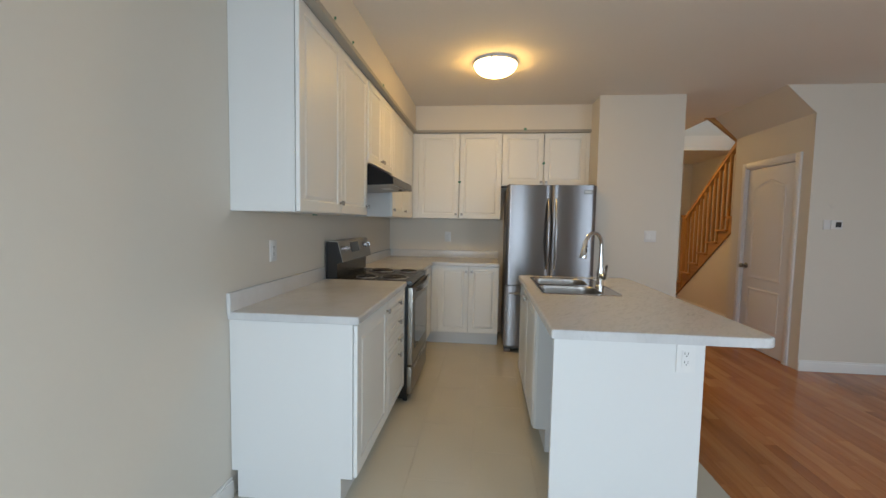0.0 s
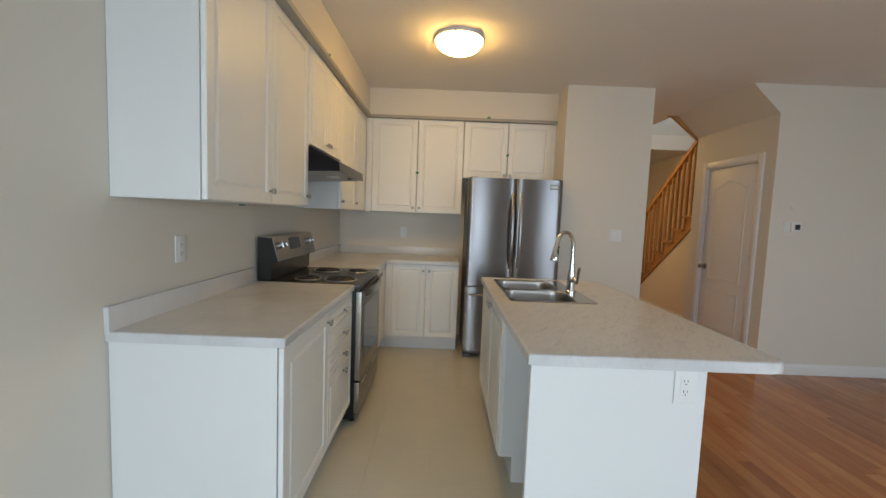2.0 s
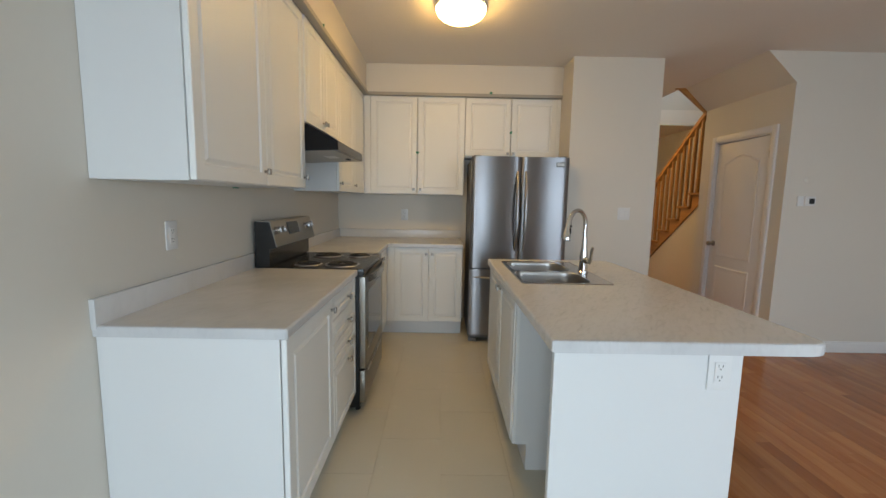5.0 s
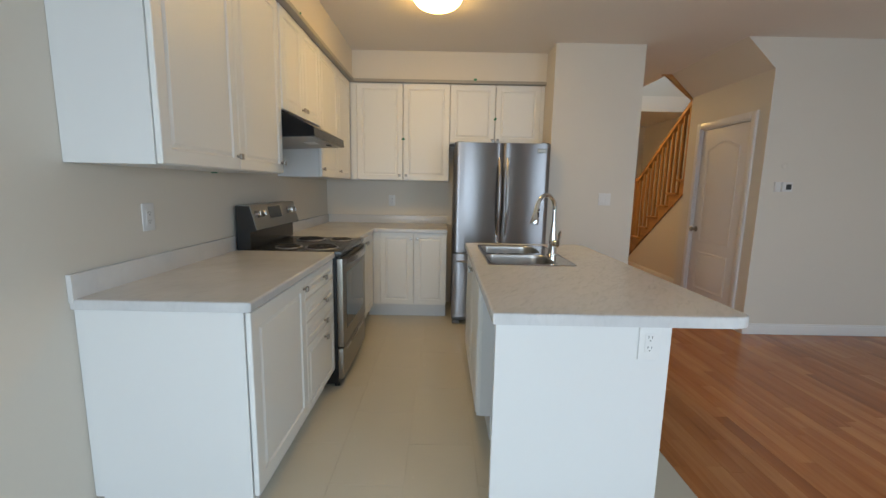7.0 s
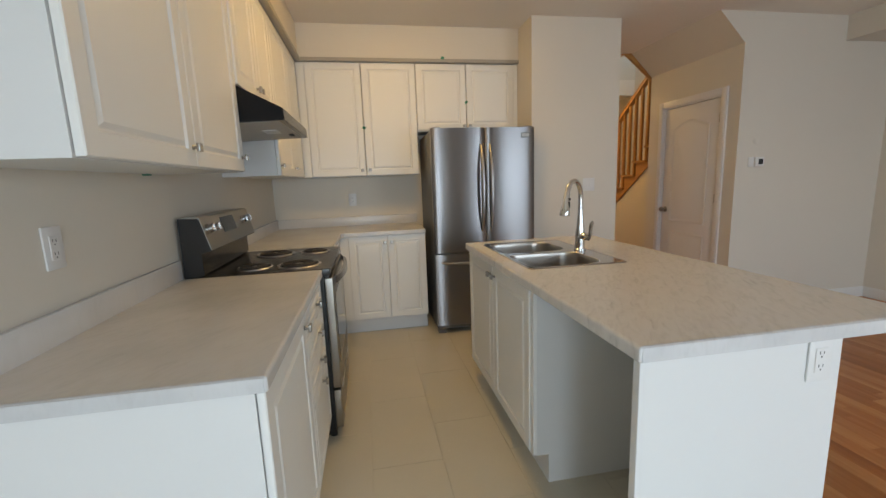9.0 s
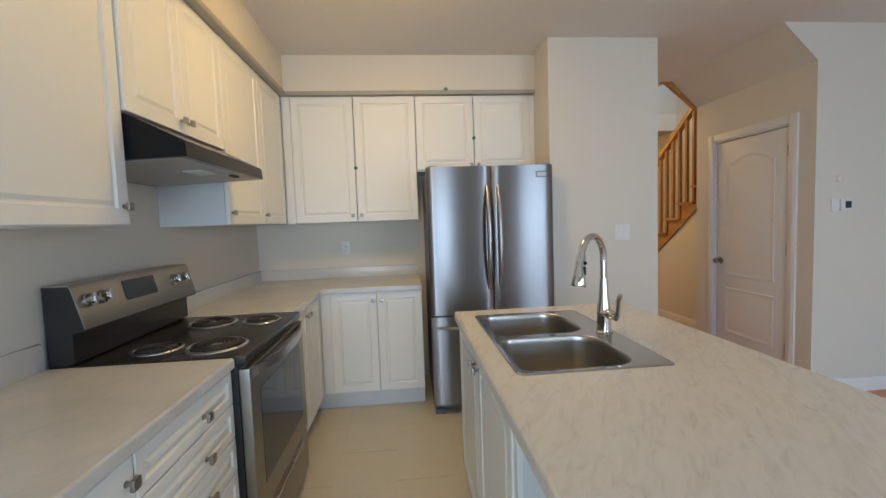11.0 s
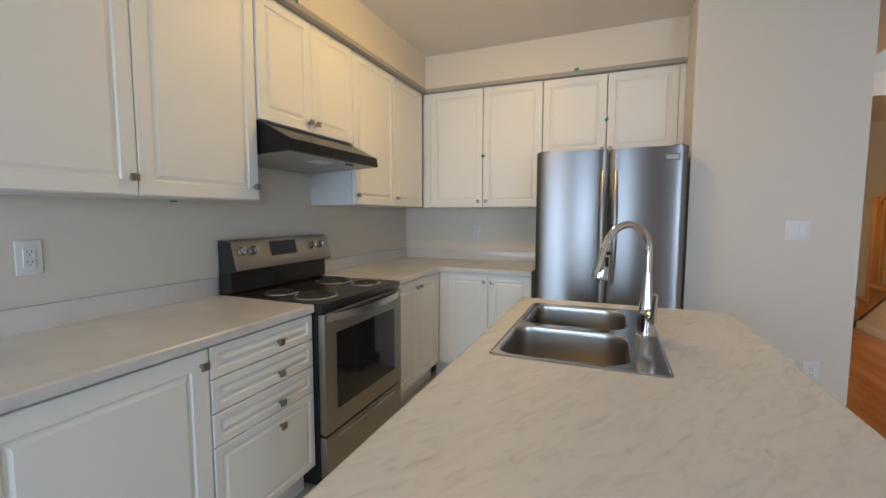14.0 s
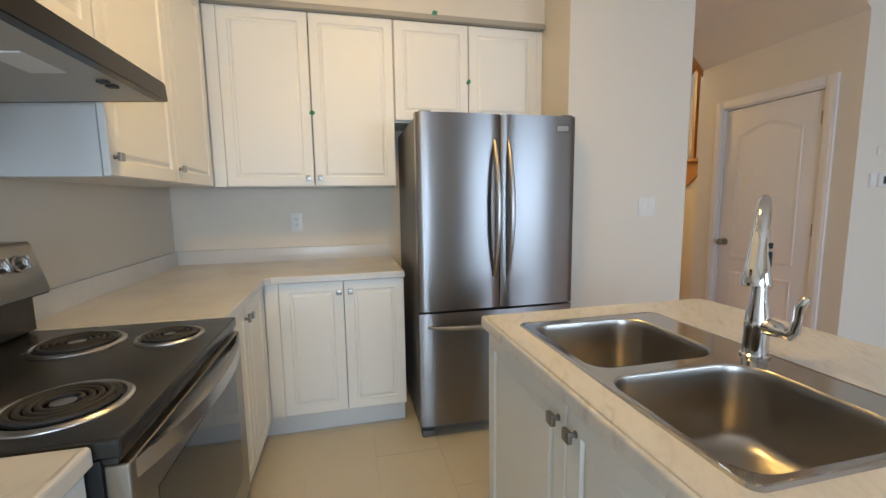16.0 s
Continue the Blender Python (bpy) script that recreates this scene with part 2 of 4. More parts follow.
def structure(name, bm, mat, label, category):
    return tagged(part(name, bm, mat), label, category, kind="structure")


def bridge(bm, loops, close=True, cap0=False, cap1=False):
    for a, b in zip(loops, loops[1:]):
        k = len(a)
        for i in range(k if close else k - 1):
            j = (i + 1) % k
            bm.faces.new((a[i], a[j], b[j], b[i]))
    if cap0:
        bm.faces.new(loops[0][::-1])
    if cap1:
        bm.faces.new(loops[-1])


def lathe(bm, profile, c=(0, 0, 0), n=24, axis="z", cap=True):
    loops = []
    for r, h in profile:
        ring = []
        for i in range(n):
            a = 2 * math.pi * i / n
            u, v = r * math.cos(a), r * math.sin(a)
            p = {"z": (u, v, h), "y": (u, h, v), "x": (h, u, v)}[axis]
            ring.append(bm.verts.new((c[0] + p[0], c[1] + p[1], c[2] + p[2])))
        loops.append(ring)
    bridge(bm, loops, True, cap, cap)
    return bm


def tube(bm, pts, radii, n=12, flatten=1.0):
    pts = [Vector(p) for p in pts]
    up, loops = None, []
    for i, p in enumerate(pts):
        d = (pts[min(i + 1, len(pts) - 1)] - pts[max(i - 1, 0)]).normalized()
        if up is None:
            up = d.orthogonal().normalized()
        up = (up - d * up.dot(d)).normalized()
        side = d.cross(up)
        r = radii[i] if isinstance(radii, (list, tuple)) else radii
        loops.append([bm.verts.new(p + up * (r * math.cos(2 * math.pi * k / n)) + side * (r * flatten * math.sin(2 * math.pi * k / n))) for k in range(n)])
    bridge(bm, loops, True, True, True)
    return bm


def rounded(x0, x1, y0, y1, r, n=6):
    """A rounded rectangle, as a list of (x, y); r: one radius, or four from the corner x0, y0 round."""
    rs = [r] * 4 if not isinstance(r, (list, tuple)) else r
    out = []
    for (cx, cy, a), q in zip(((x0, y0, 180), (x1, y0, 270), (x1, y1, 0), (x0, y1, 90)), rs):
        sx, sy = (1 if cx == x0 else -1), (1 if cy == y0 else -1)
        for k in range(n + 1):
            t = radians(a + 90 * k / n)
            out.append((cx + sx * q + q * math.cos(t), cy + sy * q + q * math.sin(t)))
    return out


def ring_at(bm, pts, z):
    return [bm.verts.new((x, y, z)) for x, y in pts]


def fill(bm, loops):
    """A flat face within the first loop of verts, with the others as holes."""
    es = []
    for lp in loops:
        for i in range(len(lp)):
            a, b = lp[i], lp[(i + 1) % len(lp)]
            es.append(bm.edges.get((a, b)) or bm.edges.new((a, b)))
    bmesh.ops.triangle_fill(bm, use_beauty=True, edges=es)


def prism(bm, poly, axis, a, b):
    """A polygon (u, v) pushed from a to b along an axis; u, v are the two other axes in order."""
    def at(u, v, w):
        return {"x": (w, u, v), "y": (u, w, v), "z": (u, v, w)}[axis]
    lo, hi = ([bm.verts.new(at(u, v, w)) for u, v in poly] for w in (a, b))
    bridge(bm, [lo, hi], True)
    fill(bm, [lo])
    fill(bm, [hi])
    return bm


def panel_slab(w, h, th=0.019, m=0.052):
    """A routed cabinet door or drawer front: x 0..w, z 0..h, its face towards -y at y = -th."""
    bm = bmesh.new()
    prof = [(0, 0.0), (0, th - 0.003), (0.003, th), (m, th), (m + 0.005, th - 0.0075), (m + 0.011, th - 0.0075), (m + 0.024, th - 0.0008)]
    loops = []
    for i, d in prof:
        loops.append([bm.verts.new(p) for p in ((i, -d, i), (w - i, -d, i), (w - i, -d, h - i), (i, -d, h - i))])
    bridge(bm, loops, True, True, True)
    return bm


def knob_mesh():
    bm = bmesh.new()
    lathe(bm, [(0.008, 0), (0.008, -0.002), (0.0055, -0.004), (0.0055, -0.016)], n=12, axis="y")
    bx(bm, -0.0135, 0.0135, -0.026, -0.015, -0.0135, 0.0135, 0.0025)
    return mesh_of("knob", bm, NICKEL)


KNOB = knob_mesh()


def front(parent, x, z, w, h, knob=None, name="door", m=0.052):
    d = part(name, mesh_of(name, panel_slab(w, h, m=m), CAB, True), CAB, parent, m=pose(x, -0.0025, z))
    if knob:
        part("knob", KNOB, NICKEL, d, "square satin nickel knob", pose(knob[0] - x, -0.019, knob[1] - z))
    return d


def carcass(parent, x0, x1, y0, y1, z0, z1, t=0.018):
    """An open-fronted cabinet box of five boards."""
    part("side_panel", box(x0, x0 + t, y0, y1, z0, z1), CABSIDE, parent)
    part("side_panel", box(x1 - t, x1, y0, y1, z0, z1), CABSIDE, parent)
    part("bottom_panel", box(x0 + t, x1 - t, y0, y1, z0, z0 + t), CABSIDE, parent)
    part("top_panel", box(x0 + t, x1 - t, y0, y1, z1 - t, z1), CABSIDE, parent)
    part("back_panel", box(x0 + t, x1 - t, y1 - 0.008, y1, z0 + t, z1 - t), CABSIDE, parent)


LEFT = 90   # turns a run that faces -y so that it faces +x
ISLE = -90  # and so that it faces -x

# ---- large structure ----
CEIL_Z, BACK_Y, REAR_Y = 2.655, 3.27, -3.4
structure("floor", box(-0.12, 5.92, -3.52, 7.6, -0.15, -0.003), GROUT, "subfloor and grey grout under tile and hardwood", "floor")
structure("wall_left", box(-0.12, 0.0, -3.4, 3.39, -0.003, CEIL_Z), WALL, "painted off-white kitchen side wall", "wall")
structure("wall_back", box(0.0, 2.32, BACK_Y, 3.39, -0.003, CEIL_Z), WALL, "painted cream wall behind the counter and fridge", "wall")
structure("wall_column", box(2.32, 3.15, 2.61, 7.5, -0.003, CEIL_Z), WALL, "plain cream wall block beside the fridge", "wall")

# the rear wall with a patio door opening and a window opening
bm = bmesh.new()
for x0, x1, z0, z1 in ((-0.12, 0.15, 0, CEIL_Z), (0.15, 2.05, 2.1, CEIL_Z), (2.05, 3.65, 0, CEIL_Z), (3.65, 5.15, 0, 0.8), (3.65, 5.15, 2.1, CEIL_Z), (5.15, 5.92, 0, CEIL_Z)):
    bx(bm, x0, x1, -3.52, REAR_Y, z0, z1)
structure("wall_rear", bm, WALL, "painted wall with patio door and window openings", "wall")
structure("wall_right", box(5.8, 5.92, -3.4, 2.36, -0.003, CEIL_Z), WALL, "painted off-white living room wall", "wall")
bm = prism(bmesh.new(), [(4.17, -0.003), (5.92, -0.003), (5.92, CEIL_Z), (3.905, CEIL_Z), (4.17, 2.40)], "y", 2.36, 2.48)
structure("wall_thermostat", bm, WALL, "painted off-white wall with a slanted top corner", "wall")
bm = bmesh.new()
bx(bm, 4.17, 4.29, 2.48, 2.56, -0.003, 2.40)
bx(bm, 4.17, 4.29, 3.31, 3.56, -0.003, 2.40)
bx(bm, 4.17, 4.29, 2.56, 3.31, 2.015, 2.40)
structure("wall_closet", bm, WALL, "cream wall around the closet door", "wall")
structure("wall_closet_return", box(4.29, 4.60, 3.44, 3.56, -0.003, 2.40), WALL, "short cream wall beside the stairs", "wall")
structure("wall_closet_inside", box(4.60, 4.72, 2.48, 3.56, -0.003, 2.40), WALL, "plain inner closet wall", "wall")
structure("wall_stair_far", box(5.52, 5.64, 2.48, 7.5, -0.003, 5.2), WALL, "cream stairwell wall", "wall")
structure("wall_hall_end", box(3.15, 5.64, 7.5, 7.62, -0.003, CEIL_Z), WALL, "cream hall end wall", "wall")

bm = bmesh.new()
for x0, x1, z0, z1 in ((0.15, 0.22, 0, 2.1), (0.88, 1.30, 0, 2.1), (1.96, 2.05, 0, 2.1), (0.22, 0.88, 2.02, 2.1), (1.30, 1.96, 2.02, 2.1), (0.22, 0.88, 0, 0.1), (1.30, 1.96, 0, 0.1)):
    bx(bm, x0, x1, -3.47, -3.42, z0, z1)
structure("window_1", bm, TRIM, "white patio door frame with two glazed leaves", "window")

# ceiling with the stairwell opening, its slanted edge and the upper shaft
bm = bmesh.new()
bx(bm, -0.12, 5.92, -3.52, 2.36, CEIL_Z, CEIL_Z + 0.25)
bx(bm, -0.12, 3.87, 2.36, 7.62, CEIL_Z, CEIL_Z + 0.25)
bx(bm, 3.87, 5.92, 2.36, 3.56, CEIL_Z, CEIL_Z + 0.25)
bx(bm, 3.87, 5.92, 5.82, 7.62, CEIL_Z, CEIL_Z + 0.25)
structure("ceiling", bm, CEIL, "flat painted ceiling", "ceiling")
bm = prism(bmesh.new(), [(3.905, CEIL_Z), (4.17, 2.40), (4.60, 2.40), (4.60, CEIL_Z)], "y", 2.48, 3.56)
structure("ceiling_slope", bm, WALL, "slanted painted soffit under the stairs", "ceiling")
bm = bmesh.new()
bx(bm, 3.75, 3.87, 3.44, 5.94, CEIL_Z + 0.25, 5.2)
bx(bm, 3.87, 5.52, 5.82, 5.94, CEIL_Z + 0.25, 5.2)
bx(bm, 3.87, 5.52, 3.44, 3.56, CEIL_Z + 0.25, 5.2)
bx(bm, 3.75, 5.64, 3.44, 5.94, 5.2, 5.3)
structure("wall_stairwell_upper", bm, WALL, "pale daylit upper stairwell walls", "wall")
structure("bulkhead", box(5.235, 5.8, -3.4, 2.36, 2.44, CEIL_Z), WALL, "boxed bulkhead along the living room wall", "bulkhead")

# soffit over the kitchen cabinets, with its small moulding
bm = bmesh.new()
bx(bm, 0.0, 0.374, 0.036, BACK_Y, 2.385, CEIL_Z)
bx(bm, 0.374, 2.32, 2.922, BACK_Y, 2.385, CEIL_Z)
structure("soffit", bm, WALL, "cream boxed soffit above the wall cabinets", "soffit")
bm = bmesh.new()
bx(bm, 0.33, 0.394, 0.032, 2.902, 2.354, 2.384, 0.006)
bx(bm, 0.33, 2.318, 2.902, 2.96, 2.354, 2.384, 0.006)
structure("trim_cabinet_moulding", bm, SHADOWLINE, "thin moulding along the cabinet tops, grey-brown with its shadow line in the colour", "moulding")


def baseboard(name, x0, x1, y0, y1, face):
    """face: the side of the board that is seen, as the axis and sign."""
    bm = bmesh.new()
    bx(bm, x0, x1, y0, y1, 0.0, 0.088, 0.002)
    g = 0.006
    a = [x0, x1, y0, y1]
    if face == "+x":
        a[1] -= g
    elif face == "-x":
        a[0] += g
    elif face == "-y":
        a[2] += g
    else:
        a[3] -= g
    bx(bm, *a, 0.086, 0.104, 0.003)
    structure(name, bm, TRIM, "white painted baseboard", "baseboard")


baseboard("baseboard_left", 0.0, 0.014, -3.4, 0.01, "+x")
baseboard("baseboard_thermostat", 4.17, 5.8, 2.346, 2.36, "-y")
baseboard("baseboard_right", 5.786, 5.8, -3.4, 2.346, "-x")
baseboard("baseboard_closet", 4.156, 4.17, 3.385, 3.56, "-x")
baseboard("baseboard_stairs", 4.586, 4.60, 3.575, 5.9, "-x")
baseboard("baseboard_column", 2.335, 3.15, 2.596, 2.61, "-y")
baseboard("baseboard_hall", 3.15, 3.164, 2.61, 7.5, "+x")

# closet door with its casing
bm = bmesh.new()
for y0, y1, z0, z1 in ((2.487, 2.553, 0, 2.075), (3.317, 3.383, 0, 2.075), (2.553, 3.317, 2.012, 2.075)):
    bx(bm, 4.152, 4.17, y0, y1, z0, z1, 0.004)
    bx(bm, 4.1495, 4.153, y0 + 0.014, y1 - 0.02, z0, z1 - 0.016, 0.0015)
structure("trim_door_casing", bm, DOORP, "white moulded casing round the closet door", "casing")
bm = bmesh.new()
for y0, y1, z0, z1 in ((2.553, 2.567, 0, 2.012), (3.303, 3.317, 0, 2.012), (2.567, 3.303, 1.998, 2.012)):
    bx(bm, 4.165, 4.29, y0, y1, z0, z1)
structure("trim_door_jamb", bm, DOORP, "white painted door jamb", "jamb")


def moulding(bm, outline, c, y=0.0):
    """A raised moulded ring with a field, round an outline (x, z) on the plane y, towards -y."""
    loops = []
    for off, d in ((0, 0), (0.006, 0.006), (0.012, 0.006), (0.02, 0.0015), (0.036, 0.0015), (0.05, 0.005)):
        ring = []
        for k, (x, z) in enumerate(outline):
            px, pz = outline[k - 1]
            qx, qz = outline[(k + 1) % len(outline)]
            t1, t2 = Vector((x - px, z - pz)).normalized(), Vector((qx - x, qz - z)).normalized()
            n1, n2 = Vector((-t1.y, t1.x)), Vector((-t2.y, t2.x))
            nn = (n1 + n2).normalized()
            s = off / max(nn.dot(n1), 0.3)
            ring.append(bm.verts.new((x + nn.x * s, y - d, z + nn.y * s)))
        loops.append(ring)
    bridge(bm, loops, True)
    bm.faces.new(loops[-1])


dw, dh = 0.730, 1.985
closet = thing("door_1", pose(4.178, 3.300, 0.008, 0, 0, ISLE), "closed white two-panel arched interior door in a cream wall", "door", kind="structure")
part("slab", box(0, dw, 0, 0.035, 0, dh, 0.002), DOORP, closet)
bm = bmesh.new()
arch = [(0.115, 0.775), (dw - 0.115, 0.775)]
for k in range(13):
    u = 1 - k / 12
    arch.append((0.115 + (dw - 0.23) * u, 1.775 + 0.075 * (math.sin(math.pi * u) ** 1.6)))
moulding(bm, arch, None, -0.0005)
part("panel", bm, DOORP, closet, "moulded panel with an arched top")
bm = bmesh.new()
moulding(bm, [(0.115, 0.245), (dw - 0.115, 0.245), (dw - 0.115, 0.665), (0.115, 0.665)], None, -0.0005)
part("panel", bm, DOORP, closet)
bm = bmesh.new()
lathe(bm, [(0.031, 0), (0.031, -0.005), (0.024, -0.009), (0.011, -0.012), (0.011, -0.028), (0.02, -0.034), (0.027, -0.046), (0.027, -0.056), (0.02, -0.064), (0.006, -0.067)], n=20, axis="y")
part("doorknob", bm, NICKEL, closet, "round satin nickel doorknob", pose(0.055, 0, 0.905))
for z in (0.22, 1.0, 1.76):
    bm = bmesh.new()
    lathe(bm, [(0.005, 0), (0.007, 0.004), (0.007, 0.086), (0.005, 0.09)], n=10)
    bx(bm, -0.018, -0.006, 0.0015, 0.004, 0.002, 0.088)
    part("hinge", bm, NICKEL, closet, "", pose(dw + 0.004, -0.004, z))

# ---- stairs ----
RISE, RUN, SX = 0.187, 0.2525, 4.60


def nose_y(k):
    return 4.40 + (8 - k) * RUN


stairs = thing("staircase", pose(0, 0, 0), "honey oak staircase with open square balusters and handrail", "staircase", kind="structure")
poly = [(nose_y(1) - 0.02, 0.0)]
for k in range(1, 12):
    poly += [(nose_y(k) - 0.03, k * RISE - 0.03), (nose_y(k + 1) - 0.03, k * RISE - 0.03)]
yt = poly[-1][0]
poly += [(yt, 1.335 + (4.22 - yt) * 0.735), (5.95, 0.06), (6.0, 0.0)]
part("stringer", prism(bmesh.new(), poly, "x", SX - 0.018, SX + 0.012), STAIRH, stairs, "oak outer stringer cut to the steps")
tm = mesh_of("tread", box(-0.05, 0.9, 0, RUN + 0.03, -0.03, 0, 0.006), STAIRH)
rm = mesh_of("riser", box(0.012, 0.9, 0, 0.018, -RISE, -0.03), STAIRH)
bal = mesh_of("baluster", box(-0.017, 0.017, -0.017, 0.017, 0, 1, 0.0015, 1), STAIRW)
RAILS = 0.755


def rail_z(y):
    return 1.50 + (5.64 - y) * RAILS


for k in range(1, 12):
    y = nose_y(k)
    part("tread", tm, STAIRH, stairs, m=pose(SX, y - RUN - 0.005, k * RISE))
    part("riser", rm, STAIRH, stairs, m=pose(SX, y - 0.04, k * RISE))
    for f in (0.07, 0.07 + RUN / 2):
        if 3.58 < y - f < 5.64:
            hgt = rail_z(y - f) - k * RISE - 0.03
            part("baluster", bal, STAIRW, stairs, m=pose(SX + 0.02, y - f, k * RISE) @ Matrix.Diagonal((1, 1, hgt, 1)))
bm = bmesh.new()
prism(bm, [(5.66, rail_z(5.66) - 0.035), (5.66, rail_z(5.66) + 0.03), (3.565, rail_z(3.565) + 0.03), (3.565, rail_z(3.565) - 0.035)], "x", SX - 0.012, SX + 0.052)
part("handrail", bm, STAIRH, stairs, "oak handrail")
bm = bmesh.new()
bx(bm, SX - 0.03, SX + 0.06, 5.655, 5.745, 0.3, 1.50, 0.005)
bx(bm, SX - 0.042, SX + 0.072, 5.643, 5.757, 1.50, 1.535, 0.01)
part("newel_post", bm, STAIRW, stairs, "square oak newel post")
bm = prism(bmesh.new(), [(3.58, 0.0), (5.9, 0.0), (5.88, 0.09), (yt, 1.345 + (4.22 - yt) * 0.735), (3.58, 1.345 + (4.22 - 3.58) * 0.735)], "x", SX, SX + 0.1)
structure("wall_under_stairs", bm, WALL, "cream wall under the stair stringer", "wall")
bm = prism(bmesh.new(), [(3.80, CEIL_Z - 0.012), (3.80, CEIL_Z - 0.002), (3.868, CEIL_Z - 0.002), (3.90, CEIL_Z + 0.025), (4.258, 2.43), (4.205, 2.352), (3.872, CEIL_Z - 0.034), (3.84, CEIL_Z - 0.012)], "y", 3.562, 3.60)
structure("trim_stair_opening", bm, STAIRH, "oak trim along the slanted stairwell edge", "trim")
bm = box(4.200, 4.240, 3.562, 3.60, 2.315, 2.350, 0.004)
structure("trim_stair_end", bm, TRIM, "small white trim block at the stairwell edge", "trim")

# ---- kitchen cabinets along the side wall ----
# base unit with a door and four drawers
u = thing("base_cabinet", pose(0.60, 0.014, 0, 0, 0, LEFT), "white base cabinet with one routed door and four drawers", "cabinet", "base cabinets")
carcass(u, 0.0, 1.128, 0.0, 0.598, 0.137, 0.874)
part("plinth", box(0.004, 1.128, 0.055, 0.57, 0.0, 0.137), CABSIDE, u)
part("end_panel", box(-0.004, 0.0, -0.004, 0.59, 0.137, 0.874, 0.001, 1), CABSIDE, u, "smooth white end panel")
front(u, 0.012, 0.139, 0.588, 0.728, (0.572, 0.815), m=0.062)
for z0, z1, kz in ((0.752, 0.867, 0.80), (0.628, 0.748, 0.668), (0.505, 0.624, 0.542), (0.139, 0.501, 0.440)):
    front(u, 0.606, z0, 0.52, z1 - z0, (0.93 - 0.014, kz), "drawer", 0.030)
# base unit beyond the range
u = thing("base_cabinet", pose(0.60, 1.905, 0, 0, 0, LEFT), "white corner base cabinet with two narrow doors", "cabinet", "base cabinets")
carcass(u, 0.0, 0.745, 0.0, 0.598, 0.137, 0.874)
part("plinth", box(0.0, 0.745, 0.055, 0.57, 0.0, 0.137), CABSIDE, u)
front(u, 0.008, 0.139, 0.338, 0.732, (0.318, 0.815))
front(u, 0.350, 0.139, 0.338, 0.732, (0.378, 0.815))
part("filler", box(0.690, 0.745, -0.016, 0, 0.139, 0.872), CAB, u)
# base unit on the back wall
u = thing("base_cabinet", pose(0.0, 2.672, 0), "white base cabinet with a pair of routed doors", "cabinet", "base cabinets")
carcass(u, 0.604, 1.352, 0.0, 0.59, 0.137, 0.874)
part("plinth", box(0.56, 1.350, 0.058, 0.57, 0.0, 0.137), CABSIDE, u)
part("filler", box(0.622, 0.688, -0.016, 0, 0.139, 0.872), CAB, u)
front(u, 0.690, 0.139, 0.331, 0.735, (0.998, 0.815))
front(u, 1.024, 0.139, 0.326, 0.735, (1.058, 0.815))


def edged_top(bm, outline, hole=None, z0=0.876, z1=0.914):
    """A worktop slab with a softly rounded edge, and a hole if given."""
    def inset(pts, d):
        out = []
        for k, (x, y) in enumerate(pts):
            px, py = pts[k - 1]
            qx, qy = pts[(k + 1) % len(pts)]
            t1, t2 = Vector((x - px, y - py)).normalized(), Vector((qx - x, qy - y)).normalized()
            n1, n2 = Vector((-t1.y, t1.x)), Vector((-t2.y, t2.x))
            nn = (n1 + n2).normalized()
            s = d / max(nn.dot(n1), 0.3)
            out.append((x + nn.x * s, y + nn.y * s))
        return out
    loops = [ring_at(bm, inset(outline, d), z) for d, z in ((0.004, z0), (0.0, z0 + 0.004), (0.0, z1 - 0.009), (0.0012, z1 - 0.0045), (0.0045, z1 - 0.0012), (0.009, z1))]
    bridge(bm, loops, True)
    if hole:
        hi, lo = ring_at(bm, hole, z1), ring_at(bm, hole, z0)
        bridge(bm, [hi, lo], True)
        fill(bm, [loops[-1], hi])
        fill(bm, [loops[0], lo])
    else:
        fill(bm, [loops[-1]])
        fill(bm, [loops[0]])
    return bm


w = thing("worktop", pose(0, 0, 0), "pale marbled laminate worktop with a low upstand", "worktop", "worktops")
part("top", mesh_of("top", edged_top(bmesh.new(), rounded(0.0, 0.635, 0.0, 1.143, 0.004, 1)), SHADETOP, True), SHADETOP, w)
part("upstand", box(0.0, 0.02, -0.004, 1.143, 0.90, 1.002, 0.004), UPSTAND, w)
part("edge_strip", box(0.004, 0.628, -0.0015, 0.0002, 0.8775, 0.9115), EDGE, w, "laminate edge strip")
w = thing("worktop", pose(0, 0, 0), "pale marbled laminate corner worktop with a low upstand", "worktop", "worktops")
part("top", mesh_of("top", edged_top(bmesh.new(), [(0.0, 1.906), (0.635, 1.906), (0.635, 2.605), (0.662, 2.632), (1.354, 2.632), (1.354, 3.269), (0.0, 3.269)]), SHADETOP, True), SHADETOP, w)
part("upstand", box(0.0, 0.02, 1.906, 3.249, 0.90, 1.002, 0.004), UPSTAND, w)
part("upstand", box(0.0, 1.354, 3.249, 3.269, 0.90, 1.002, 0.004), UPSTAND, w)

# wall cabinets
u = thing("wall_cabinet", pose(0.319, 0.038, 1.388, 0, 0, LEFT), "white wall cabinet with a wide and a narrower routed door", "cabinet", "wall cabinets")
carcass(u, 0, 1.090, 0, 0.317, 0, 0.966)
front(u, 0.006, 0.003, 0.548, 0.962, (0.532, 0.063))
front(u, 0.558, 0.003, 0.530, 0.962, (1.062, 0.063))
u = thing("wall_cabinet", pose(0.326, 1.131, 1.768, 0, 0, LEFT), "short white wall cabinet with two doors above the hood", "cabinet", "wall cabinets")
carcass(u, 0, 0.758, 0, 0.324, 0, 0.586)
front(u, 0.003, 0.002, 0.374, 0.582, (0.350, 0.052))
front(u, 0.380, 0.002, 0.375, 0.582, (0.406, 0.052))
